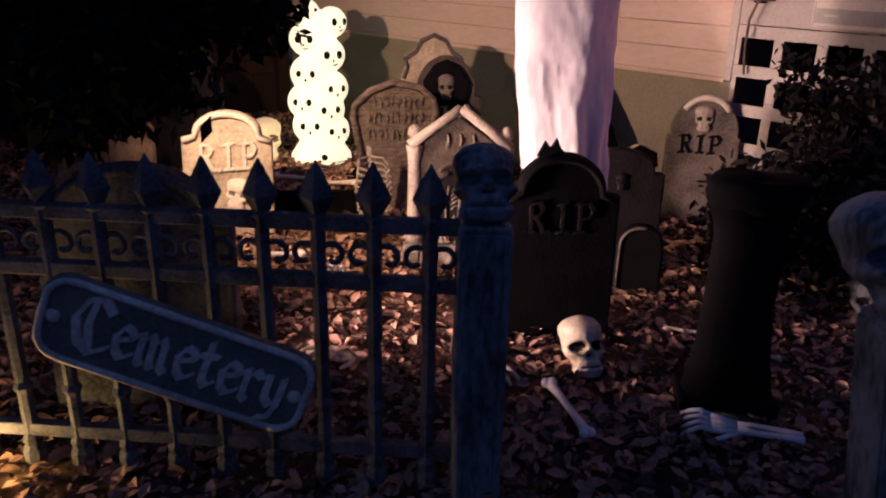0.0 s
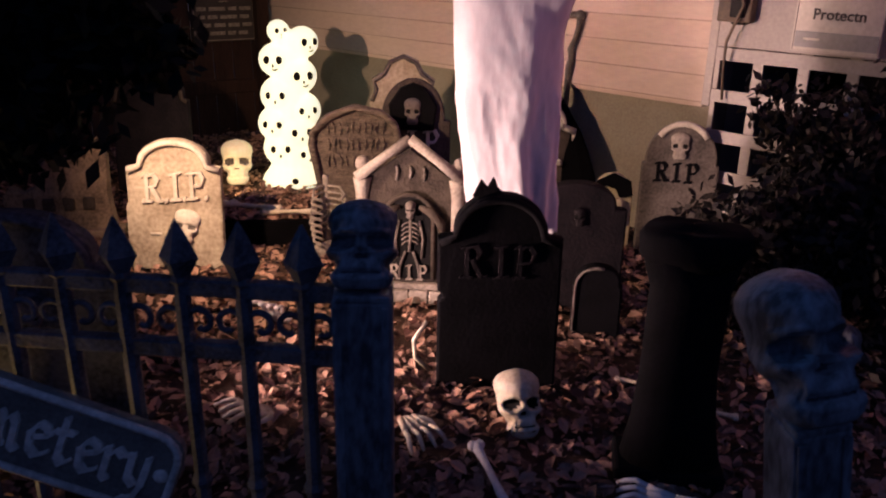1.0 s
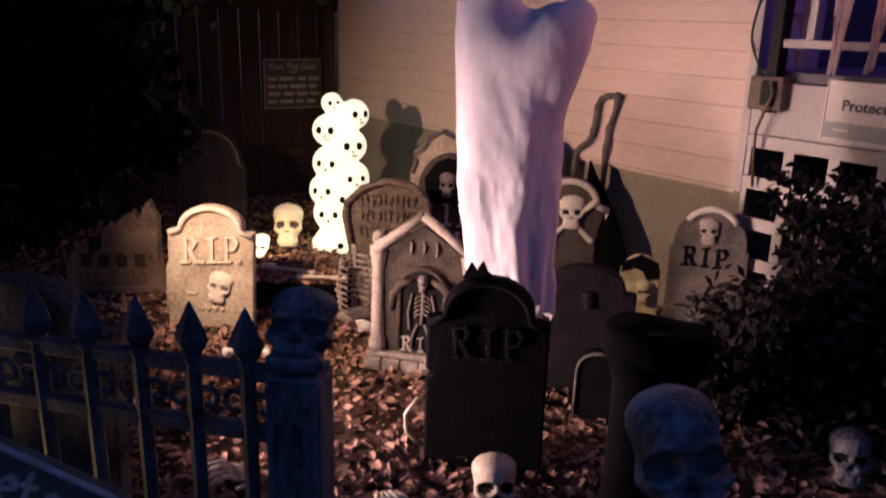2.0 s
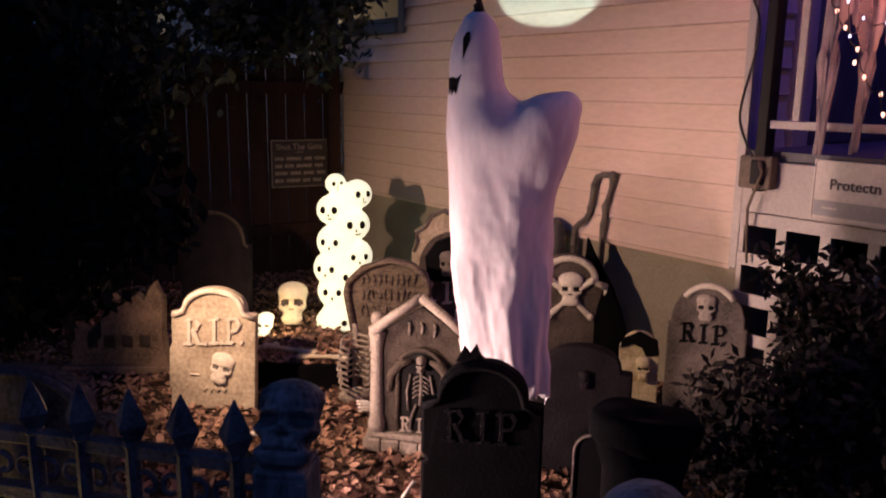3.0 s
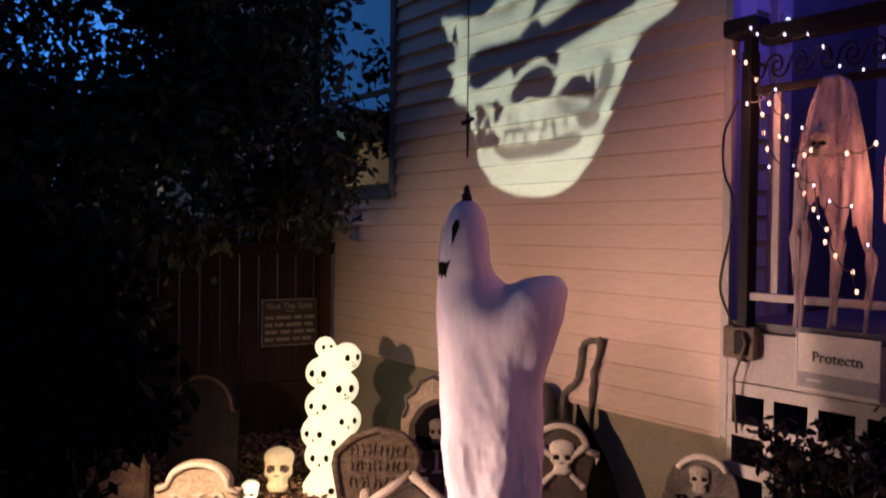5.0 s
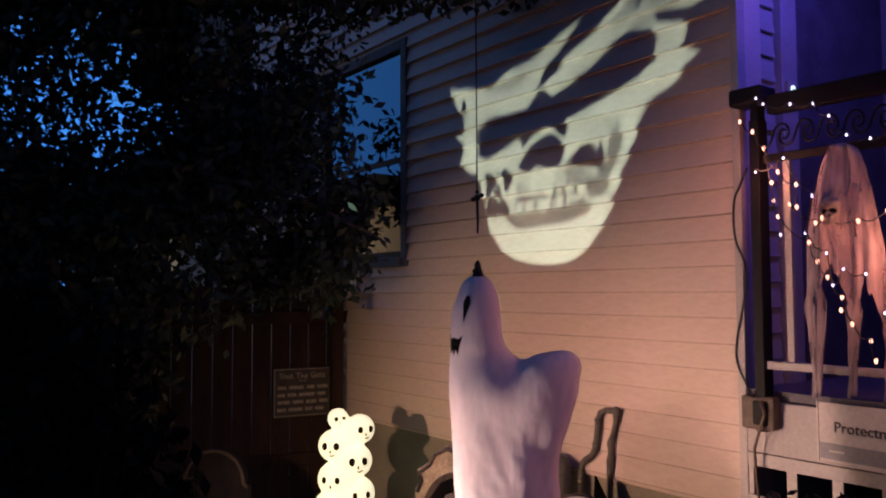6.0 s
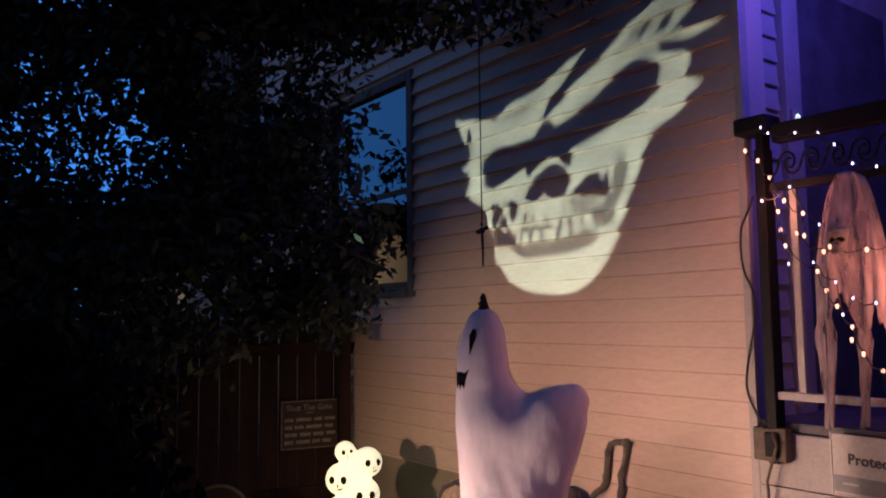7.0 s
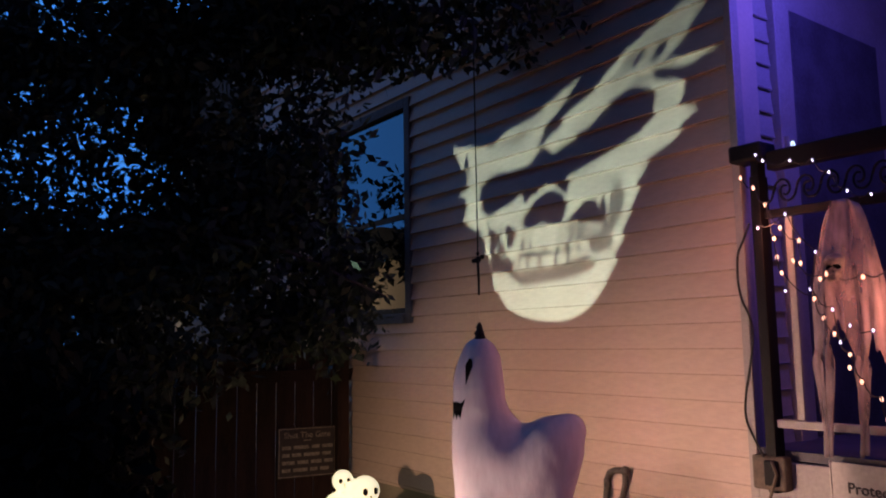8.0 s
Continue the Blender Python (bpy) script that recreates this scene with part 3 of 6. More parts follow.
def make_window():
    l, r, b, t = WIN
    win = thing("window_1", WALL, "dark double-hung window reflecting dusk sky", "window", kind="structure")
    part("window_frame", boxes(((l - 0.07, -0.03, b - 0.07), (l, 0.05, t + 0.07)), ((r, -0.03, b - 0.07), (r + 0.07, 0.05, t + 0.07)), ((l, -0.03, t), (r, 0.05, t + 0.07)), bevel=0.005), M_NEIGHBOUR, win, "grey painted window frame")
    part("window_sill", boxes(((l, -0.05, b - 0.07), (r, 0.05, b)), bevel=0.006), M_NEIGHBOUR, win)
    mid = 2.52
    part("sash", boxes(((l, 0.0, mid - 0.02), (r, 0.035, mid + 0.02)), ((l, 0.0, b), (l + 0.04, 0.03, t)), ((r - 0.04, 0.0, b), (r, 0.03, t)), ((l + 0.04, 0.0, b), (r - 0.04, 0.03, b + 0.04)), bevel=0.003), M_RAIL, win, "dark window sash")
    part("pane", boxes(((l + 0.04, 0.012, b + 0.04), (r - 0.04, 0.018, mid - 0.02))), M_GLASS, win)
    part("pane", boxes(((l + 0.04, 0.012, mid + 0.02), (r - 0.04, 0.018, t))), M_GLASS, win)


make_house_wall()
make_side_wall()
make_window()


# ---- porch ----
def make_porch():
    deck = part("porch_deck", boxes(((0.0, -0.01, 1.125), (3.3, 2.2, 1.165)), bevel=0.004), M_DECK)
    deck.matrix_world = WALL
    tagged(deck, "dark painted porch deck with a white edge", "porch", kind="structure")
    fascia = part("trim", boxes(((0.006, -0.030, 0.905), (3.3, 0.0, 1.120)), bevel=0.004), M_TRIM)
    fascia.matrix_world = WALL
    tagged(fascia, "white fascia board along the porch deck edge", "trim", kind="structure")
    skirt = thing("lattice_skirt", WALL, "white wide-slat square lattice under the porch", "lattice", kind="structure")
    for k in range(12):
        x = 0.008 + 0.186 * k
        part("slat", boxes(((x - (0.005 if k == 0 else 0.022), -0.022, 0.0), (x + (0.018 if k == 0 else 0.022), -0.010, 0.904)), bevel=0.002), M_TRIM, skirt)
    for z in (0.875, 0.700, 0.525, 0.350, 0.175):
        part("slat", boxes(((0.008, -0.034, z - 0.027), (2.1, -0.023, z + 0.027)), bevel=0.002), M_TRIM, skirt)
    # added black sheet stands in for the shade behind the lattice
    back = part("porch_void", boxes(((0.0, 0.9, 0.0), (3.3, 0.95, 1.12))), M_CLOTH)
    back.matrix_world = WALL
    tagged(back, "black sheet for the shade under the porch", "wall", kind="structure")
    rail = thing("porch_railing", WALL, "black porch railing with scrolled iron top", "railing", kind="structure")
    part("post", boxes(((0.074, -0.075, 1.00), (0.118, -0.004, 2.30)), bevel=0.004), M_RAIL, rail)
    part("cap", boxes(((-0.005, -0.10, 2.365), (0.150, 0.02, 2.44)), bevel=0.012), M_RAIL, rail)
    part("top_rail", boxes(((0.150, -0.065, 2.315), (2.6, -0.005, 2.395)), bevel=0.006), M_RAIL, rail)
    part("neck", boxes(((0.078, -0.07, 2.30), (0.114, -0.01, 2.365)), bevel=0.004), M_RAIL, rail)
    part("middle_rail", boxes(((0.110, -0.050, 2.115), (2.6, -0.020, 2.150)), bevel=0.004), M_RAIL, rail)
    part("bottom_rail", boxes(((0.110, -0.055, 1.258), (2.6, -0.020, 1.290)), bevel=0.004), M_TRIM, rail, "pale painted bottom rail")
    part("baluster", boxes(((0.205, -0.048, 1.292), (0.235, -0.026, 2.113)), bevel=0.003), M_TRIM, rail, "pale narrow baluster")
    for x in (0.16, 0.26, 0.36, 0.46, 0.56, 0.66):
        bm = bmesh.new()
        for s in (-1, 1):
            pts = []
            for k in range(15):
                a, r = k / 14 * 1.6 * math.pi, 0.045 * (1 - k / 19)
                pts.append((x + s * (0.046 - r * math.cos(a)), -0.036, 2.225 + s * r * math.sin(a) * 1.3))
            tube(bm, pts, 0.005, 6)
        part("scroll", bm, M_RAIL, rail, smooth=True)


make_porch()


def make_outlet_box():
    ob = thing("timer_box", WALL @ pose(0.085, -0.032, 1.01), "brown outdoor timer box with cord on the porch corner", "electrical box")
    part("case", boxes(((-0.070, -0.055, 0.0), (0.075, 0.0, 0.135)), bevel=0.008), M_BOX, ob)
    part("cover", boxes(((-0.010, -0.070, 0.02), (0.050, -0.056, 0.120)), bevel=0.006), M_RAIL, ob, "black hinged cover")
    bm = bmesh.new()
    tube(bm, [(0.03, -0.072, 0.12), (0.055, -0.085, 0.07), (0.03, -0.08, 0.01), (-0.01, -0.06, -0.08), (-0.02, -0.035, -0.20), (-0.01, -0.03, -0.32)], 0.006, 7)
    part("cord", bm, M_BOX, ob, smooth=True)


def make_cable():
    pts = [(0.066, -0.08, 2.10), (0.02, -0.06, 2.03), (-0.036, -0.03, 1.98), (-0.035, -0.03, 1.80), (0.02, -0.04, 1.71), (0.055, -0.085, 1.65), (0.05, -0.085, 1.58), (0.0, -0.045, 1.47), (-0.03, -0.03, 1.39), (-0.042, -0.03, 1.29), (0.0, -0.05, 1.22), (0.075, -0.09, 1.14)]
    curve = bpy.data.curves.new("extension_cord", "CURVE")
    curve.dimensions, curve.bevel_depth, curve.bevel_resolution = "3D", 0.005, 2
    s = curve.splines.new("NURBS")
    s.points.add(len(pts) - 1)
    for q, p in zip(s.points, pts):
        q.co = (*p, 1)
    s.use_endpoint_u, s.order_u = True, 3
    curve.materials.append(M_CABLE)
    ob = new("extension_cord", curve)
    ob.matrix_world = WALL
    tagged(ob, "black extension cord looping down the wall corner", "cable")


def make_doorbell():
    ob = thing("doorbell_camera", WALL @ pose(0.022, 0.345, 2.42), "small white doorbell camera with lit ring", "doorbell")
    part("case", boxes(((0.0, -0.030, 0.0), (0.022, 0.030, 0.125)), bevel=0.006), M_TRIM, ob)
    bm = bmesh.new()
    tube(bm, [(0.024, 0.013 * math.cos(a), 0.085 + 0.013 * math.sin(a)) for a in [k * math.pi / 8 for k in range(17)]], 0.0035, 6)
    part("ring", bm, M_RING, ob, "lit blue-white ring")


def make_string_lights():
    ob = thing("string_lights", WALL, "warm and violet mini string lights draped on the railing", "string lights")
    warm = [(0.036, 2.276), (0.091, 2.226), (0.139, 2.151), (0.196, 2.049), (0.168, 2.008), (0.269, 1.99), (0.174, 1.935), (0.241, 1.917), (0.269, 1.903), (0.191, 1.871),
            (0.341, 1.837), (0.367, 1.853), (0.499, 1.832), (0.314, 1.763), (0.344, 1.691), (0.381, 1.631), (0.432, 1.555), (0.427, 1.508), (0.466, 1.458), (0.60, 1.86), (0.53, 1.40), (0.545, 1.33)]
    mini = [(0.254, 2.308), (0.346, 2.292), (0.404, 2.234), (0.467, 2.152), (0.551, 2.126), (0.62, 2.16), (0.11, 2.36), (0.14, 2.33), (0.30, 1.80), (0.40, 1.60), (0.10, 2.06), (0.22, 2.10),
            (0.33, 1.94), (0.20, 1.80), (0.44, 1.66), (0.52, 1.64), (0.58, 1.50), (0.38, 1.72)]
    warm, mini = [(x + 0.065, z) for x, z in warm], [(x + 0.065, z) for x, z in mini]
    rng = random.Random(5)

    def wire(pts):
        bm = bmesh.new()
        dense = []
        for (xa, za), (xb, zb) in zip(pts, pts[1:]):
            for k in range(4):
                f = k / 4
                dense.append((xa + (xb - xa) * f, -0.18 + rng.uniform(-0.006, 0.006), za + (zb - za) * f - 0.03 * math.sin(math.pi * f) + 0.012))
        dense.append((pts[-1][0], -0.18, pts[-1][1]))
        tube(bm, dense, 0.0028, 5)
        part("wire", bm, M_CABLE, ob)

    wire([warm[i] for i in (0, 1, 2, 4, 6, 9, 13, 14, 15, 16, 18, 20, 21)])
    wire([warm[i] for i in (2, 3, 5, 8, 7, 10, 11, 12, 19)])
    wire([mini[i] for i in (6, 7, 0, 1, 2, 3, 4, 5)])
    wire([mini[i] for i in (10, 11, 12, 8, 17, 9, 14, 15)])
    for pts, mat, r in ((warm, M_BULB, 0.0066), (mini, M_MINI, 0.0040)):
        for x, z in pts:
            bm = bmesh.new()
            ball(bm, (x, -0.18, z), (r, r, r * 1.5), 8, 6)
            part("bulb", bm, mat, ob)


def gauze_ghoul(m, label, seed, wide, tails):
    """A hanging gauze figure: a small skull face on a sheer veil whose hem is drawn out into long thin tails (place along the hem, top, foot)."""
    ob = thing("gauze_ghoul", m, label, "halloween figure", "gauze figures on the porch")
    rng = random.Random(seed)

    def hem(x):
        near = min(tails, key=lambda q: abs(q[0] - x))
        return near[1] - 0.03 + min(0.19, abs(x - near[0]) ** 0.8 * 2.6)

    bm = bmesh.new()
    nu, nv = 48, 30
    rows = []
    for j in range(nv + 1):
        row = []
        for i in range(nu + 1):
            f, v = i / nu, j / nv
            x = (f - 0.5) * wide * (0.40 + 0.60 * min(1.0, v * 1.7) ** 0.7)
            low = hem((f - 0.5) * wide)
            z = 0.24 + 0.03 * math.sin(f * math.pi) + (low - 0.24) * v
            y = 0.010 * math.sin(f * 31 + seed + v * 2.0) * v + 0.016 * math.sin(f * 11 + seed) - 0.045 * math.exp(-((x + 0.02) / 0.07) ** 2 - ((z - 0.03) / 0.12) ** 2)
            row.append(bm.verts.new((x, y, z + 0.010 * rng.uniform(-1, 1) * (j == nv))))
        rows.append(row)
    for j in range(nv):
        for i in range(nu):
            bm.faces.new((rows[j][i], rows[j][i + 1], rows[j + 1][i + 1], rows[j + 1][i]))
    veil = part("veil", bm, M_VEIL, ob, "sheer stained gauze veil", smooth=True)
    veil.modifiers.new("thickness", "SOLIDIFY").thickness = 0.0015
    for x, top, foot in tails:
        bm = bmesh.new()
        tail_rows = []
        for j in range(17):
            v = j / 16
            half = float(np.interp(v, (0, 0.14, 0.45, 1), (0.003, 0.024, 0.013, 0.007))) + 0.002 * math.sin(v * 14 + x * 40)
            z = top + 0.10 + (foot - top - 0.10) * v
            c = x + 0.012 * math.sin(v * 3.2 + x * 50)
            tail_rows.append([bm.verts.new((c + half * q, 0.006 * math.sin(q * 4 + v * 5) - 0.004, z)) for q in (-1, -0.5, 0, 0.5, 1)])
        for a, b in zip(tail_rows, tail_rows[1:]):
            for i in range(4):
                bm.faces.new((a[i], a[i + 1], b[i + 1], b[i]))
        strip = part("tail", bm, M_VEIL, ob, "long thin torn gauze tail", smooth=True)
        strip.modifiers.new("thickness", "SOLIDIFY").thickness = 0.0015
    face = skull(0.105, 30, 24, wide=1.15)
    for v in face.verts:
        v.co.y *= 0.6
    face.transform(Matrix.Translation((-0.02, -0.050, -0.045)))
    part("face", face, [M_STONEMID, M_VOID], ob, "small brown skull face", smooth=True)


def make_porch_sign():
    ob = thing("yard_sign", WALL @ pose(0.495, -0.075, 0.925, 0, 0, -3), "cream printed sign hanging on the porch fascia", "sign")
    part("board", boxes(((-0.155, -0.008, 0.0), (0.165, 0.0, 0.225)), bevel=0.002), M_CARD, ob)
    part("band", boxes(((-0.150, -0.011, 0.012), (0.160, -0.0085, 0.072))), M_CARDGREY, ob, "grey lower band")
    part("edge", boxes(((-0.160, -0.012, -0.004), (-0.1545, 0.003, 0.228)), ((-0.1545, -0.012, -0.004), (0.168, 0.003, 0.0))), M_CARD, ob, "bright bare edge")
    bm = letters("Protectn", 0.056, 0.001)
    bm.transform(Matrix.Translation((0.005, -0.0105, 0.118)))
    part("lettering", bm, M_INK, ob)
    part("line", boxes(((-0.115, -0.0125, 0.040), (-0.055, -0.0112, 0.048))), M_CARD, ob)


make_outlet_box()
make_cable()
make_doorbell()
make_string_lights()
gauze_ghoul(WALL @ pose(0.475, -0.11, 1.87), "pinkish sheer gauze ghoul with skull face on the porch rail", 2, 0.30, ((-0.135, -0.40, -0.70), (-0.098, -0.38, -0.70), (0.012, -0.42, -0.69), (0.036, -0.42, -0.68), (0.145, -0.48, -0.70)))
gauze_ghoul(WALL @ pose(0.84, -0.125, 1.86), "wide torn sheer gauze ghoul hanging on the porch rail", 6, 0.34, ((-0.12, -0.44, -0.69), (-0.02, -0.40, -0.66), (0.07, -0.46, -0.70), (0.15, -0.40, -0.62)))
make_porch_sign()


# ---- the board fence beside the house, with its sign ----
def make_gate():
    m = Matrix.Translation((-1.138, 6.053, 0)) @ Matrix.Rotation(math.atan2(-0.60, -0.80), 4, "Z")
    ob = thing("board_gate", m, "dark red-brown wooden board fence and gate by the house", "gate", kind="structure")
    for k in range(22):
        x = 0.02 + 0.142 * k
        part("board", boxes(((x, -0.010, 0.0), (x + 0.136, 0.010, 1.62 + 0.015 * math.sin(k * 2.1))), bevel=0.003), M_GATE, ob)
    for z in (0.30, 1.35):
        part("rail", boxes(((0.0, 0.011, z), (3.1, 0.045, z + 0.09)), bevel=0.003), M_GATE, ob)
    part("post", boxes(((0.06, 0.046, 0.0), (0.15, 0.12, 1.75)), bevel=0.005), M_GATE, ob)
    sign = thing("gate_sign", m @ pose(0.36, 0.048, 0.66, 0, 0, 180), "dark framed sign with worn cream lettering", "sign")
    part("board", boxes(((-0.22, 0.0, 0.0), (0.22, 0.012, 0.36)), bevel=0.002), M_GATESIGN, sign)
    part("border", boxes(((-0.215, -0.003, 0.006), (-0.209, -0.0005, 0.354)), ((0.209, -0.003, 0.006), (0.215, -0.0005, 0.354)), ((-0.209, -0.003, 0.348), (0.209, -0.0005, 0.354)), ((-0.209, -0.003, 0.006), (0.209, -0.0005, 0.012))), M_SIGNINK, sign)
    bm = letters("Shut The Gate", 0.060, 0.0008)
    bm.transform(Matrix.Translation((0, -0.002, 0.285)))
    part("lettering", bm, M_SIGNINK, sign)
    rng = random.Random(8)
    part("line", boxes(((-0.03, -0.003, 0.262), (0.03, -0.0005, 0.268))), M_SIGNINK, sign)
    for row in range(4):
        x = -0.19
        while x < 0.15:
            w = rng.uniform(0.05, 0.12)
            z = 0.205 - 0.054 * row
            part("word_bar", boxes(((x, -0.003, z), (min(x + w, 0.195), -0.0005, z + 0.024))), M_SIGNINK, sign)
            x += w + 0.02


# ---- the picket fence at the front ----

def make_fence(name, x0, y0, x1, y1, count, label):
    length = math.hypot(x1 - x0, y1 - y0)
    m = pose(x0, y0, 0, 0, 0, math.degrees(math.atan2(y1 - y0, x1 - x0)))
    ob = thing(name, m, label, "fence", "cemetery fence panels")
    for k in range(count):
        x = length * (k + 0.5) / count
        bm = bmesh.new()
        prof = [(0.018, 0.0), (0.027, 0.015), (0.027, 0.045), (0.019, 0.055), (0.024, 0.075), (0.016, 0.09), (0.016, 0.20), (0.023, 0.215), (0.016, 0.23), (0.017, 0.66), (0.022, 0.668), (0.018, 0.678)]
        tube(bm, [(x, 0, z) for r, z in prof], [r for r, z in prof], 8)
        tube(bm, [(x, 0, 0.676), (x, 0, 0.712), (x, 0, 0.752), (x, 0, 0.788)], [0.020, 0.039, 0.021, 0.002], 4)
        part("picket", bm, M_BLACKPLASTIC, ob)
        for s, dx in ((1, 0.028), (-1, -0.028)):
            sc = bmesh.new()
            pts = []
            for q in range(16):
                a, r = q / 15 * 1.7 * math.pi, 0.030 * (1 - q / 24)
                pts.append((x + dx + s * (0.004 - r * math.cos(a)), 0.0, 0.580 + r * math.sin(a) * 1.1))
            tube(sc, pts, 0.0065, 6)
            part("scroll", sc, M_BLACKPLASTIC, ob, smooth=True)
    for z in (0.638, 0.506, 0.085):
        part("rail", boxes(((0.0, -0.014, z), (length, 0.014, z + 0.034)), bevel=0.004), M_BLACKPLASTIC, ob)
    return ob


def make_post(name, x, y, tall, w, skull_h, turn, wide, lean, label):
    ob = thing(name, pose(x, y, 0, 0, lean, turn), label, "fence post", "skull fence posts")
    h = w / 2
    bm = boxes(((-h, -h, 0.0), (h, h, tall)), bevel=0.008)
    part("shaft", roughen(bm, 0.0015, 20), M_POST, ob)
    for s in (-1, 1):
        part("edge_strip", boxes(((s * (h - 0.012) - 0.007, -h - 0.006, 0.02), (s * (h - 0.012) + 0.007, -h - 0.0005, tall - 0.01)), bevel=0.002), M_POST, ob)
    part("collar", boxes(((-h + 0.004, -h - 0.002, tall - 0.002), (h - 0.004, h - 0.004, tall + 0.012)), bevel=0.004), M_POST, ob)
    sk = skull(skull_h, 56, 42, wide=wide)
    for v in sk.verts:  # broad square jaw
        v.co.x *= 1.0 + 0.32 * max(0.0, 1.0 - v.co.z / (0.5 * skull_h)) ** 0.7
    sk.transform(Matrix.Translation((0, -0.002, tall + 0.002)) @ Matrix.Rotation(radians(-24), 4, "X"))
    part("skull", sk, [M_POST, M_BLACKPLASTIC], ob, "dark weathered skull finial", smooth=True)


def make_cemetery_sign():
    ob = thing("cemetery_sign", pose(-0.548, 1.500, 0.375, 0, 21.5, 1.5), "dark grey arched plaque lettered Cemetery hung on the fence", "sign")
    w, h = 0.59, 0.205
    outl = []
    for sx, start in ((1, 0), (1, 1), (-1, 2), (-1, 3)):
        cz = h / 2 - 0.055 if start in (1, 2) else -h / 2 + 0.055
        for k in range(5):
            a = radians(-90 + 90 * start + 22.5 * k)
            outl.append((sx * (w / 2 - 0.055) + 0.055 * math.cos(a), cz + 0.055 * math.sin(a)))
    part("plaque", slab(outl, 0.022, 0.005, -0.022), M_SIGN, ob)
    bm = bmesh.new()
    ring = [(x * 0.965, -0.024, z * 0.90) for x, z in outl]
    tube(bm, ring + [ring[0]], 0.0085, 6)
    part("raised_border", bm, M_SIGNLIGHT, ob, smooth=True)
    x = -0.228
    for ch in "Cemetery":
        height = 0.140 if ch == "C" else 0.124
        wide = NIB[ch][0] * height * 0.78
        bm = nib_letter(ch, height, 0.005, 0.17)
        bm.transform(Matrix.Scale(0.78, 4, (1, 0, 0)))
        bm.transform(Matrix.Translation((x + wide / 2, -0.022, -0.060 if ch == "C" else -0.046)))
        part("letter", bm, M_SIGNLIGHT, ob, "raised pale letter")
        x += wide + 0.004
    for s in (-1, 1):
        bm = bmesh.new()
        ball(bm, (s * 0.262, -0.022, 0.0), (0.016, 0.008, 0.016), 12, 8)
        part("rivet", bm, M_SIGNLIGHT, ob, smooth=True)


def make_path_light():
    ob = thing("path_light", pose(-1.075, 1.47, 0), "small lit spotlight on the ground by the fence foot", "lamp")
    part("stake", tube(bmesh.new(), [(0, 0, 0), (0, 0, 0.02)], 0.012, 8), M_RAIL, ob)
    bm = bmesh.new()
    ball(bm, (0, 0, 0.022), (0.036, 0.036, 0.012), 16, 10)
    part("lens", bm, M_BULB, ob, "lit lens", smooth=True)


make_gate()
make_fence("picket_fence", -1.62, 1.66, 0.045, 1.545, 14, "black plastic cemetery picket fence with spear tips and scrolls")
make_post("skull_post", 0.097, 1.535, 0.668, 0.110, 0.168, 4, 1.25, 0, "dark grey square fence post topped with a skull")
make_post("skull_post", 0.890, 1.235, 0.630, 0.092, 0.220, 8, 0.98, -9, "blue-grey fence post with a large skull at the opening")
make_cemetery_sign()
make_path_light()


# ---- headstones ----
def headstone(name, m, outline, thick, mat, label, bevel=0.008, rough=0.002):
    ob = thing(name, m, label, "tombstone", "tombstones in the yard")
    part("slab", roughen(slab(outline, thick, bevel), rough, 22, m.translation.x), mat, ob)
    return ob


def arch_band(w, shoulder, h, inset, r, y, n=18):
    """A raised moulding that follows the round top."""
    rr, rise = w / 2 - inset, h - shoulder - 0.02
    pts = [(-w / 2 + r * 0.6, y, shoulder - r)] + [(-rr + r * 0.8 if k == 0 else -(rr - r) * math.cos(math.pi * k / n), y, shoulder + 0.005 + (rise - r + 0.012) * math.sin(math.pi * k / n)) for k in range(n + 1)] + [(w / 2 - r * 0.6, y, shoulder - r)]
    return tube(bmesh.new(), pts, r, 8)


def make_rip_stone():
    ob = headstone("rip_tombstone", pose(-0.898, 3.225, 0, -5, 1.0, 6), arch(0.375, 0.545, 0.430, 0.045, 16, ((0.235, 0.022), (0.115, 0.012))), 0.05, M_STONE, "tan R.I.P. tombstone with a skull relief, brightly lit")
    part("moulding", arch_band(0.375, 0.430, 0.545, 0.045, 0.013, -0.006), M_STONEPALE, ob, "pale rubbed arch moulding", smooth=True)
    for ch, x, dz in (("R", -0.082, 0.0), (".", -0.030, 0.0), ("I", 0.008, 0.006), (".", 0.044, 0.008), ("P", 0.088, 0.012), (".", 0.130, 0.014)):
        bm = nib_letter(ch, 0.114, 0.008, 0.15)
        bm.transform(Matrix.Translation((x, -0.002, 0.288 + dz)))
        part("letter", bm, M_STONEPALE, ob, "raised pale letter")
    sk = skull(0.138, 40, 32, wide=1.25)
    for v in sk.verts:
        v.co.y *= 0.34
    sk.transform(Matrix.Translation((0.022, -0.002, 0.122)) @ Matrix.Rotation(radians(14), 4, "Y"))
    part("skull_relief", sk, [M_STONEPALE, M_STONEGREY], ob, smooth=True)
    part("dash", boxes(((-0.105, -0.007, 0.150), (-0.060, 0.002, 0.158)), bevel=0.002), M_STONEPALE, ob)
    bm = bmesh.new()
    for k in range(4):
        tube(bm, [(0.02 + 0.03 * k - 0.075, -0.002, 0.095 + 0.004 * k), (0.035 + 0.03 * k - 0.075, -0.006, 0.082), (0.045 + 0.03 * k - 0.075, -0.002, 0.095)], 0.005, 6)
    part("carving", bm, M_STONE, ob, smooth=True)


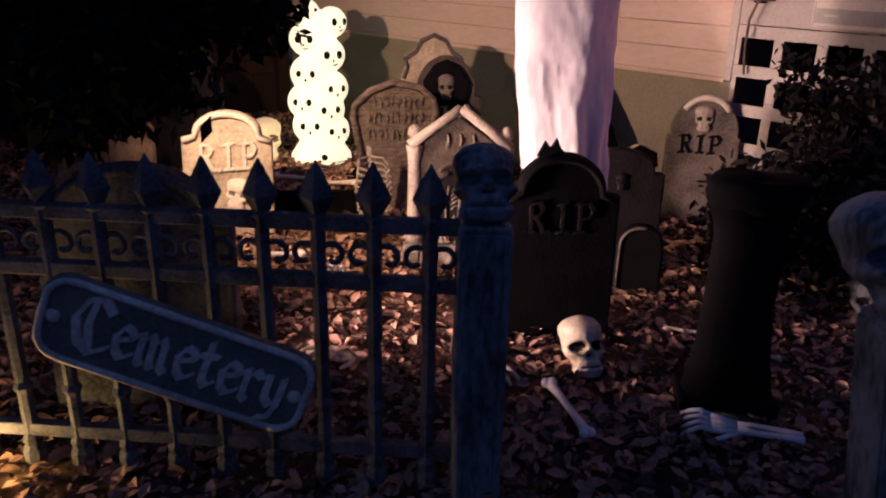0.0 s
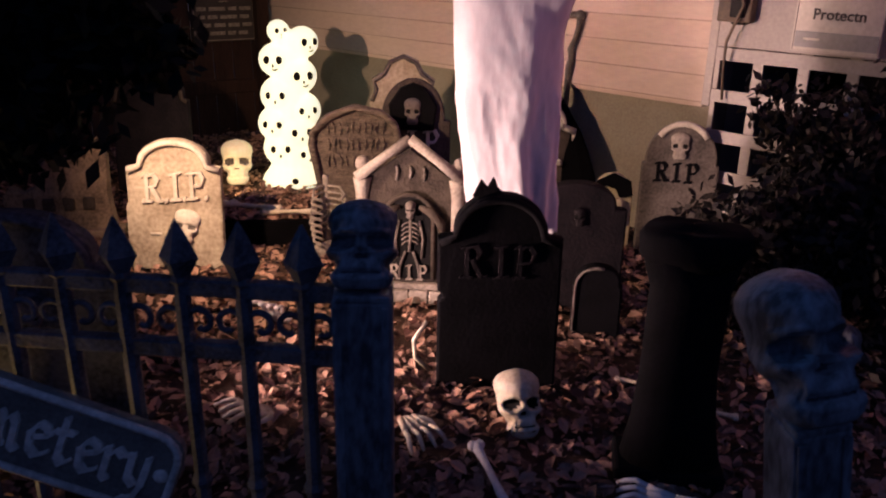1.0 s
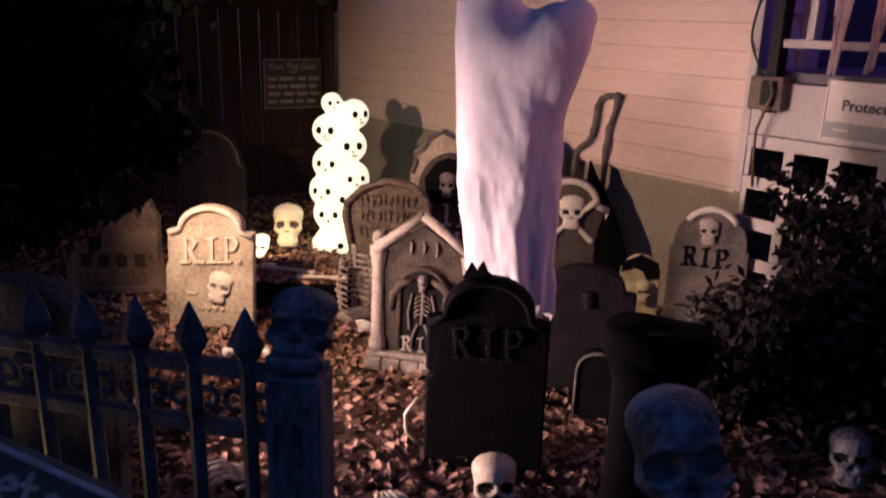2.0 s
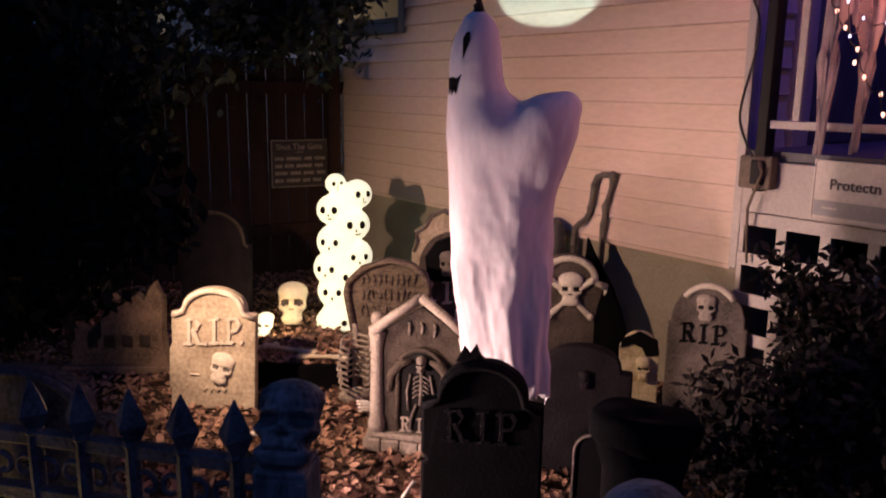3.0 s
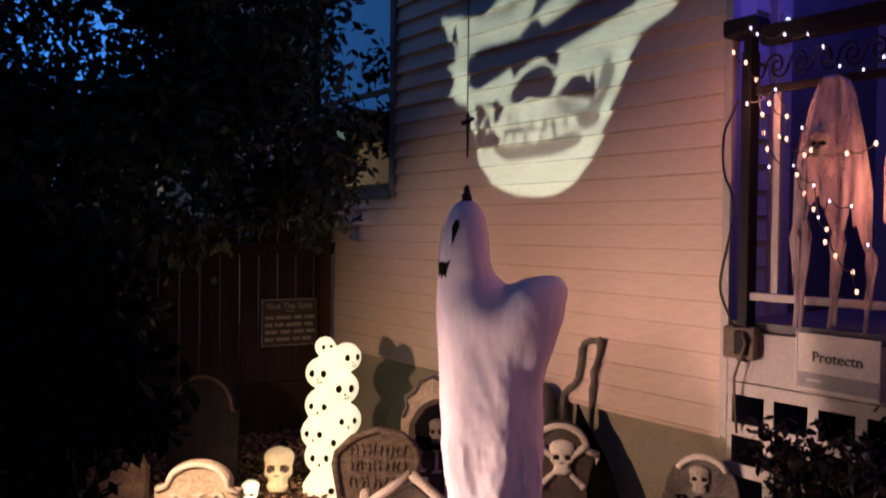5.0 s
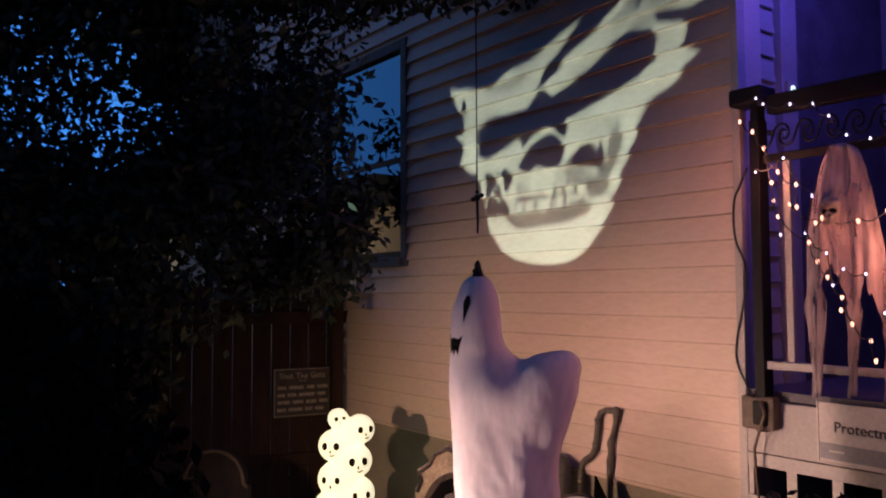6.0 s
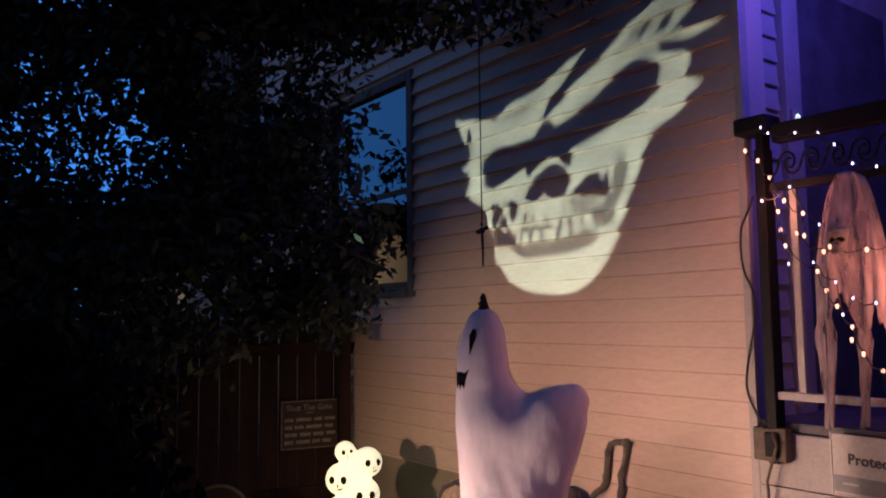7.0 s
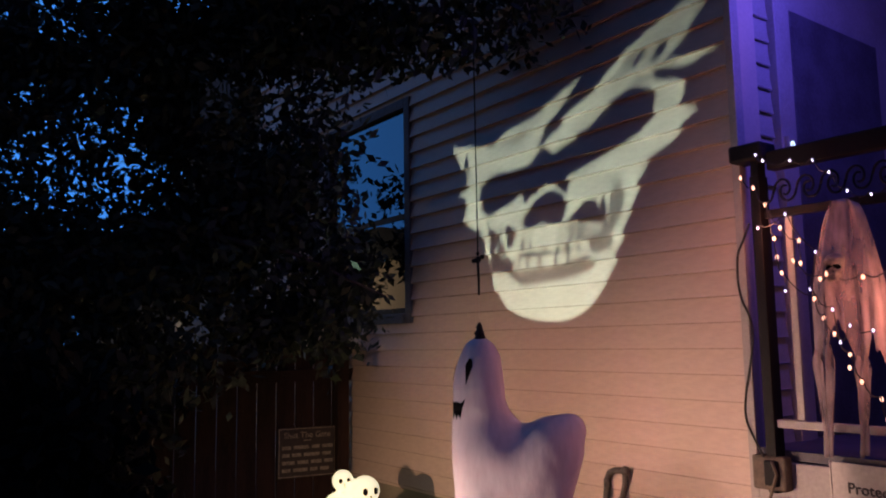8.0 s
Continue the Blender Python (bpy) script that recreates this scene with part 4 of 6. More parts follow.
def make_mausoleum():
    ob = thing("mausoleum_tombstone", pose(0.082, 2.985, 0, -2, 0, -3), "grey mausoleum tombstone with gabled roof and a skeleton in the doorway", "tombstone", "tombstones in the yard")
    part("back", slab([(-0.17, 0.07), (-0.17, 0.47), (0.0, 0.585), (0.17, 0.47), (0.17, 0.07)], 0.06, 0.004), M_CARVED, ob)
    for k in range(6):
        x = -0.225 + 0.075 * k
        part("block", roughen(boxes(((x + 0.002, -0.045, 0.0), (x + 0.073, 0.06, 0.052)), bevel=0.006), 0.002, 30, k), M_STONEMID, ob)
    part("plinth", roughen(boxes(((-0.212, -0.032, 0.053), (0.212, 0.058, 0.075)), bevel=0.006), 0.002, 30), M_STONEMID, ob)
    for s in (-1, 1):
        x = s * 0.178
        bm = tube(bmesh.new(), [(x, 0, 0.075), (x, 0, 0.11), (x, 0, 0.14), (x, 0, 0.40), (x, 0, 0.445), (x, 0, 0.475)], [0.036, 0.036, 0.028, 0.024, 0.030, 0.036], 10)
        part("column", roughen(bm, 0.003, 24, s), M_STONEMID, ob, smooth=True)
        bm = bmesh.new()
        ball(bm, (x, 0, 0.527), (0.026, 0.026, 0.032), 12, 10)
        part("knob", roughen(bm, 0.003, 40), M_STONEMID, ob, smooth=True)
        bm = tube(bmesh.new(), [(s * 0.195, -0.022, 0.480), (s * 0.10, -0.022, 0.555), (0.0, -0.022, 0.628)], [0.021, 0.017, 0.020], 8)
        part("roof_beam", roughen(bm, 0.004, 26, s), M_STONEMID, ob, "pale worn gable beam", smooth=True)
    for ch, x in (("R", -0.055), ("I", 0.0), ("P", 0.050)):
        bm = nib_letter(ch, 0.058, 0.004, 0.16)
        bm.transform(Matrix.Translation((x, -0.016, 0.088)))
        part("letter", bm, M_STONEMID, ob, "worn pale letter")
    for s in (-1, 1):  # draped sleeves carved beside the doorway
        bm = tube(bmesh.new(), [(s * 0.035, -0.012, 0.375), (s * 0.082, -0.020, 0.36), (s * 0.118, -0.014, 0.31), (s * 0.125, -0.010, 0.24)], [0.010, 0.018, 0.016, 0.008], 8)
        part("sleeve_relief", roughen(bm, 0.006, 40, s), M_CARVED, ob, smooth=True)
    pts = [(-0.085, 0.09)] + [(-0.085 * math.cos(math.pi * k / 12), 0.335 + 0.085 * math.sin(math.pi * k / 12)) for k in range(13)] + [(0.085, 0.09)]
    part("doorway", slab(pts, 0.008, 0.0, -0.0105), M_VOID, ob, "black arched doorway")
    bm = tube(bmesh.new(), [(x * 1.06, -0.012, z) for x, z in pts], 0.010, 6)
    part("door_arch", roughen(bm, 0.002, 40), M_CARVED, ob, smooth=True)
    sk = skull(0.062, 26, 20)
    sk.transform(Matrix.Translation((0.004, -0.022, 0.335)))
    part("skull_relief", sk, [M_STONEGREY, M_VOID], ob, smooth=True)
    bm = bmesh.new()
    tube(bm, [(0.004, -0.018, 0.335), (0.004, -0.020, 0.25), (0.0, -0.018, 0.20)], 0.006, 6)
    for k in range(5):
        for s in (-1, 1):
            tube(bm, [(0.004, -0.018, 0.318 - 0.018 * k), (0.004 + s * 0.022, -0.026, 0.312 - 0.018 * k), (0.004 + s * 0.032, -0.016, 0.298 - 0.018 * k)], 0.0032, 5)
    for s in (-1, 1):
        tube(bm, [(s * 0.038, -0.018, 0.322), (s * 0.052, -0.02, 0.25), (s * 0.046, -0.018, 0.175)], 0.0045, 5)
        tube(bm, [(s * 0.014, -0.018, 0.200), (s * 0.034, -0.020, 0.145), (s * 0.040, -0.016, 0.092)], 0.0055, 5)
    part("skeleton_relief", bm, M_STONEGREY, ob, smooth=True)
    for k in range(3):
        bm = tube(bmesh.new(), [(-0.05 + 0.05 * k, -0.002, 0.47 + 0.01 * (k == 1)), (-0.045 + 0.05 * k, -0.008, 0.50), (-0.05 + 0.05 * k, -0.002, 0.525)], 0.006, 6)
        part("gable_carving", bm, M_STONEGREY, ob, smooth=True)


def make_dark_stones():
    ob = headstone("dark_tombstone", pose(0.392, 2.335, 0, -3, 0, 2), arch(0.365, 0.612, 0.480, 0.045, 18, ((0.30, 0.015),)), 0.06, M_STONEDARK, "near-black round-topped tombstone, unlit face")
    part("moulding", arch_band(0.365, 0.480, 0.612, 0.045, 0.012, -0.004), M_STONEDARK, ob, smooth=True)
    for ch, x in (("R", -0.075), ("I", 0.005), ("P", 0.075)):
        bm = nib_letter(ch, 0.10, 0.003)
        bm.transform(Matrix.Translation((x, -0.001, 0.36)))
        part("letter", bm, M_STONEPURP, ob)
    bm = slab([(-0.055, 0), (-0.03, 0.05), (-0.012, 0.028), (0.006, 0.058), (0.02, 0.025), (0.05, 0.0)], 0.02, 0.003, 0.02)
    bm.transform(Matrix.Translation((-0.03, 0, 0.60)))
    part("crest", bm, M_STONEDARK, ob)
    ob = headstone("dark_tombstone", pose(-0.775, 1.86, 0, -3, 0, 2), arch(0.50, 0.680, 0.55, 0.06, 16), 0.06, M_SLATEBLUE, "broad black tombstone with rounded shoulders behind the fence")
    part("moulding", arch_band(0.50, 0.55, 0.68, 0.06, 0.013, -0.004), M_SLATEBLUE, ob, smooth=True)
    sk = skull(0.13, 26, 22)
    for v in sk.verts:
        v.co.y *= 0.35
    sk.transform(Matrix.Translation((0.02, -0.004, 0.36)))
    part("skull_relief", sk, [M_SLATEBLUE, M_VOID], ob, smooth=True)
    ob = headstone("dark_tombstone", pose(0.690, 2.90, 0, -2, 0, 0), arch(0.36, 0.50, 0.40, 0.04, 16), 0.06, M_STONEPURP, "dark violet-black tombstone under the ghost")
    sk = skull(0.07, 24, 20)
    for v in sk.verts:
        v.co.y *= 0.4
    sk.transform(Matrix.Translation((0.01, -0.004, 0.34)))
    part("skull_relief", sk, [M_STONEPURP, M_VOID], ob, smooth=True)
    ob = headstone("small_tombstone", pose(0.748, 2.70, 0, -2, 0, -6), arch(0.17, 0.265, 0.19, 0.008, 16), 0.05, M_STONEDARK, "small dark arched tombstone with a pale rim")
    bm = tube(bmesh.new(), [(-0.078, -0.004, 0.02)] + [(-0.076 * math.cos(math.pi * k / 14), -0.004, 0.19 + 0.068 * math.sin(math.pi * k / 14)) for k in range(9)], 0.005, 6)
    part("rim", bm, M_STONEGREY, ob, "worn pale rim", smooth=True)
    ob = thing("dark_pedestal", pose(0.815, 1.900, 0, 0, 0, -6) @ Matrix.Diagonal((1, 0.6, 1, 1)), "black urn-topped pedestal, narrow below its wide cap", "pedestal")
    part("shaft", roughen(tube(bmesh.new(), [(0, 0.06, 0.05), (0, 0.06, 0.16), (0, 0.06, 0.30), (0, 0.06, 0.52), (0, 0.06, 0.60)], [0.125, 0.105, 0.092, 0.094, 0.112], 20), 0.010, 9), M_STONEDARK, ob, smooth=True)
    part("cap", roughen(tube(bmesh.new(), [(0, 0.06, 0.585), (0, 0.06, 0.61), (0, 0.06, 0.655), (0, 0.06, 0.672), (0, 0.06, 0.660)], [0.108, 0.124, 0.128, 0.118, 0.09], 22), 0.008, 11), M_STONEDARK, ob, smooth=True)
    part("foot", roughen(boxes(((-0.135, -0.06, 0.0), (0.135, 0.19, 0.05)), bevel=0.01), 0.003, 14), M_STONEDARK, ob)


def make_back_stones():
    # fan-topped stone like bark
    pts = [(-0.135, 0.0), (-0.150, 0.20), (-0.205, 0.46), (-0.195, 0.515), (-0.12, 0.585), (0.0, 0.625), (0.12, 0.60), (0.185, 0.545), (0.20, 0.49), (0.16, 0.20), (0.15, 0.0)]
    ob = headstone("fan_tombstone", pose(-0.205, 3.62, 0.0, -4, 0, 5), pts, 0.06, M_WICKER, "brown fan-shaped tombstone with a rough bark-like face", rough=0.004)
    bm = tube(bmesh.new(), [(x * 0.95, -0.006, z * 0.985) for x, z in pts[1:-1]], 0.017, 8)
    part("rim", roughen(bm, 0.005, 30), M_WICKER, ob, smooth=True)
    rng = random.Random(3)
    for row in range(3):
        for k in range(10):
            x, z = -0.12 + 0.027 * k, 0.50 - 0.075 * row + rng.uniform(-0.004, 0.004)
            bm = tube(bmesh.new(), [(x, -0.004, z), (x + rng.uniform(-0.008, 0.008), -0.009, z + 0.025), (x + rng.uniform(-0.01, 0.01), -0.004, z + 0.05)], 0.0042, 5)
            part("carved_mark", bm, M_WICKER, ob)
    # skeleton in front of it
    ob = thing("half_skeleton", pose(-0.30, 3.42, 0.0, 0, 0, 20), "pale plastic ribcage leaning against the fan tombstone", "skeleton")
    bm = bmesh.new()
    for k in range(8):
        z = 0.10 + 0.028 * k
        r = 0.085 - 0.004 * abs(k - 3)
        for s in (-1, 1):
            tube(bm, [(0, 0.03, z + 0.02), (s * r * 0.8, 0.01, z + 0.012), (s * r, -0.04, z - 0.01), (s * r * 0.5, -0.085, z - 0.018)], 0.006, 6)
    part("ribs", bm, M_STONEMID, ob, smooth=True)
    part("spine", tube(bmesh.new(), [(0, 0.035, 0.0), (0, 0.045, 0.15), (0, 0.03, 0.36)], 0.013, 8), M_STONEMID, ob, smooth=True)
    bm = bmesh.new()
    ball(bm, (0, 0, 0.035), (0.085, 0.05, 0.035), 14, 8)
    part("pelvis", roughen(bm, 0.012, 18), M_STONEMID, ob, smooth=True)
    # taller RIP stone with reaper face
    pts = arch(0.36, 0.70, 0.50, 0.03, 16)
    ob = headstone("reaper_tombstone", pose(0.03, 3.92, 0, -3, 0, 0), pts, 0.06, M_STONEBROWN, "brown tombstone with a hooded skull and carved letters")
    hood = [(-0.10, 0.46), (-0.115, 0.58), (-0.06, 0.66), (0.0, 0.685), (0.06, 0.66), (0.115, 0.58), (0.10, 0.46)]
    part("hood", slab(hood, 0.03, 0.008, -0.03), M_STONEDARK, ob, "dark hood relief")
    sk = skull(0.125, 32, 26, wide=1.05)
    for v in sk.verts:
        v.co.y *= 0.4
    sk.transform(Matrix.Translation((0, -0.030, 0.49)))
    part("skull_relief", sk, [M_STONEGREY, M_VOID], ob, smooth=True)
    for ch, x in (("R", -0.10), ("I", 0.0), ("P", 0.09)):
        bm = nib_letter(ch, 0.115, 0.007, 0.15)
        bm.transform(Matrix.Translation((x, -0.002, 0.345)))
        part("letter", bm, M_STONEPALE, ob)
    bm = bmesh.new()
    for s in (-1, 1):
        tube(bm, [(s * 0.05, -0.01, 0.12), (s * 0.045, -0.018, 0.22), (s * 0.055, -0.01, 0.32)], [0.012, 0.008, 0.012], 7)
    part("bone_relief", bm, M_STONEPALE, ob, smooth=True)
    # scalloped top stone
    pts = [(-0.17, 0), (-0.17, 0.56), (-0.145, 0.62), (-0.16, 0.66), (-0.10, 0.70), (-0.07, 0.755), (0.0, 0.785), (0.07, 0.755), (0.10, 0.70), (0.16, 0.66), (0.145, 0.62), (0.17, 0.56), (0.17, 0)]
    ob = headstone("scalloped_tombstone", pose(-0.035, 4.16, 0, -2, 0, 0), pts, 0.06, M_STONE, "tan tombstone with a scalloped crest")
    part("rim", tube(bmesh.new(), [(x * 0.93, -0.004, z * 0.985) for x, z in pts[1:-1]], 0.011, 8), M_STONEGREY, ob, smooth=True)
    # skull and crossbones stone
    ob = headstone("crossbones_tombstone", pose(0.628, 3.95, 0, -3, 0, 4), arch(0.39, 0.615, 0.475, 0.05, 16), 0.055, M_STONEBROWN, "brown-grey tombstone with a skull and crossbones relief")
    part("moulding", arch_band(0.39, 0.475, 0.615, 0.05, 0.016, -0.006), M_STONEPALE, ob, "pale arch moulding", smooth=True)
    for s in (-1, 1):
        part("side_strip", boxes(((s * 0.180 - 0.009, -0.012, 0.02), (s * 0.180 + 0.009, 0.0, 0.455)), bevel=0.004), M_STONEPALE, ob)
    sk = skull(0.165, 36, 28, wide=1.2)
    for v in sk.verts:
        v.co.y *= 0.4
    sk.transform(Matrix.Translation((0.01, -0.006, 0.365)))
    part("skull_relief", sk, [M_STONEPALE, M_VOID], ob, smooth=True)
    for s in (-1, 1):
        bm = bone(0.27, 0.016)
        bm.transform(Matrix.Translation((0.01, -0.006, 0.40)) @ Matrix.Rotation(radians(42 * s), 4, "Y"))
        part("bone_relief", bm, M_STONEPALE, ob, smooth=True)
    # right-hand stone by the lattice
    pts = arch(0.33, 0.585, 0.40, 0.012, 16)
    ob = headstone("skull_rip_tombstone", pose(1.225, 3.58, 0, -3, 0, -10), pts, 0.05, M_STONEGREY, "grey R.I.P. tombstone with small skull and pale crest")
    part("crest", tube(bmesh.new(), [(-0.115 * math.cos(math.pi * k / 12), -0.006, 0.470 + 0.112 * math.sin(math.pi * k / 12)) for k in range(2, 11)], 0.014, 8), M_STONEPALE, ob, "pale arched crest", smooth=True)
    sk = skull(0.115, 32, 26, wide=1.2)
    for v in sk.verts:
        v.co.y *= 0.4
    sk.transform(Matrix.Translation((-0.01, -0.004, 0.43)))
    part("skull_relief", sk, [M_STONEMID, M_VOID], ob, smooth=True)
    for ch, x in (("R", -0.065), ("I", -0.01), ("P", 0.045)):
        bm = nib_letter(ch, 0.085, 0.004, 0.17)
        bm.transform(Matrix.Translation((x * 1.15, -0.001, 0.325)))
        part("letter", bm, M_STONEDARK, ob, "dark carved letter")
    # left-hand broken stones
    pts = [(-0.24, 0), (-0.225, 0.09), (-0.235, 0.20), (-0.20, 0.245), (-0.15, 0.215), (-0.10, 0.235), (-0.06, 0.33), (-0.02, 0.39), (0.02, 0.34), (0.06, 0.37), (0.10, 0.40), (0.13, 0.36), (0.155, 0.42), (0.185, 0.455), (0.20, 0.41), (0.225, 0.37), (0.215, 0.20), (0.24, 0.0)]
    ob = headstone("broken_tombstone", pose(-1.55, 3.56, 0, -3, 0, 12), pts, 0.07, M_STONETAN, "broken brown tombstone with a jagged top under the tree", rough=0.006)
    part("foot", roughen(boxes(((-0.27, -0.04, 0.0), (0.27, 0.09, 0.04)), bevel=0.008), 0.004, 20), M_STONETAN, ob)
    for k in range(4):
        bm = roughen(boxes(((-0.15 + 0.085 * k, -0.012, 0.13), (-0.10 + 0.085 * k, 0.004, 0.19)), bevel=0.006), 0.008, 30, k)
        part("carving", bm, M_CARVED, ob)
    ob = headstone("round_tombstone", pose(-1.40, 4.32, 0, -5, 0, 8), arch(0.40, 0.70, 0.50, 0.02, 16), 0.07, M_STONEPURP, "tall round-topped dark tombstone with a worn rim by the gate", rough=0.005)
    part("rim", roughen(arch_band(0.40, 0.50, 0.70, 0.02, 0.010, -0.004), 0.004, 30), M_CARVED, ob, "worn paler rim", smooth=True)


def make_small_tombs():
    # cream and black painted stone near the shrub
    ob = thing("painted_tombstone", pose(0.952, 3.62, 0, -3, 0, -4), "small cream and black painted tombstone with a dark face relief", "tombstone", "tombstones in the yard")
    part("slab", roughen(slab(arch(0.175, 0.345, 0.28, 0.02, 12), 0.05, 0.006), 0.003, 30), M_CANDLE, ob)
    part("dark_cap", roughen(slab([(-0.085, 0.27), (-0.075, 0.315), (0, 0.35), (0.075, 0.315), (0.085, 0.25), (0.03, 0.24), (0.01, 0.275), (-0.03, 0.29)], 0.02, 0.004, -0.012), 0.003, 30), M_STONEDARK, ob)
    sk = skull(0.11, 26, 20)
    for v in sk.verts:
        v.co.y *= 0.5
    sk.transform(Matrix.Translation((0.02, -0.012, 0.13)))
    part("face_relief", sk, [M_CANDLE, M_VOID], ob, smooth=True)


make_rip_stone()
make_mausoleum()
make_dark_stones()
make_back_stones()
make_small_tombs()


# ---- glowing stack of skulls ----
def make_skull_stack():
    ob = thing("skull_stack", pose(-0.700, 4.60, 0, 0, 0, 10) @ Matrix.Scale(1.06, 4), "glowing cream blow-moulded tower of stacked skulls", "light-up figure")
    spots = [(-0.045, 0.0, 0.80, 0.058, 20), (0.075, -0.01, 0.745, 0.082, 32), (-0.065, 0.0, 0.655, 0.088, -8), (0.050, -0.01, 0.575, 0.094, 18), (-0.055, 0.0, 0.475, 0.100, -12),
             (0.060, 0.0, 0.395, 0.098, 22), (-0.075, -0.005, 0.325, 0.100, -14), (0.030, -0.02, 0.285, 0.105, 16), (-0.050, -0.01, 0.195, 0.104, -6), (0.062, -0.01, 0.165, 0.098, 20)]
    bm = bmesh.new()
    for x, y, z, r, a in spots:
        ball(bm, (x, y, z), (r, r * 0.95, r * 0.98), 22, 16)
    tube(bm, [(0, 0, 0.10), (0, 0, 0.80)], [0.12, 0.05], 14)
    tube(bm, [(0, 0, 0.0), (0, 0, 0.035), (0, 0, 0.10), (0, 0, 0.16)], [0.170, 0.165, 0.120, 0.11], 20)
    body = part("body", bm, M_GLOW, ob, "glowing cream plastic body", smooth=True)
    mod = body.modifiers.new("fuse", "REMESH")
    mod.mode, mod.voxel_size, mod.use_smooth_shade = "VOXEL", 0.008, True
    soft = body.modifiers.new("soften", "SMOOTH")
    soft.iterations, soft.factor = 4, 0.5
    for x, y, z, r, a in spots:
        m = Matrix.Translation((x, y, z)) @ Matrix.Rotation(radians(a), 4, "Z")
        e = 1.0 if z > 0.5 else 0.78
        for s in (-1, 1):
            eye = bmesh.new()
            ball(eye, (s * r * 0.36, -r * 0.86, r * 0.08), (r * 0.19 * e, r * 0.14 * e, r * 0.24 * e), 10, 8)
            eye.transform(m)
            part("eye", eye, M_VOID, ob, "black painted eye", smooth=True)
        nose = bmesh.new()
        ball(nose, (0.0, -r * 0.93, -r * 0.24), (r * 0.06, r * 0.06, r * 0.10), 8, 6)
        nose.transform(m)
        part("nose", nose, M_VOID, ob, smooth=True)
        if z < 0.5:
            continue
        mouth = tube(bmesh.new(), [(-r * 0.06, -r * 0.90, -r * 0.47), (r * 0.10, -r * 0.90, -r * 0.49), (r * 0.26, -r * 0.85, -r * 0.42)], r * 0.04, 6)
        mouth.transform(m)
        part("mouth", mouth, M_VOID, ob, smooth=True)
    heart = bmesh.new()
    ball(heart, (0.012, -0.160, 0.045), (0.018, 0.012, 0.018), 10, 8)
    part("heart_mark", heart, M_VOID, ob, smooth=True)


def loose_skull(name, m, h, mats, label, res=48):
    ob = part(name, skull(h, res, int(res * 0.75), wide=1.12), mats, smooth=True)
    ob.matrix_world = m
    tagged(ob, label, "skull", "loose skulls in the yard")


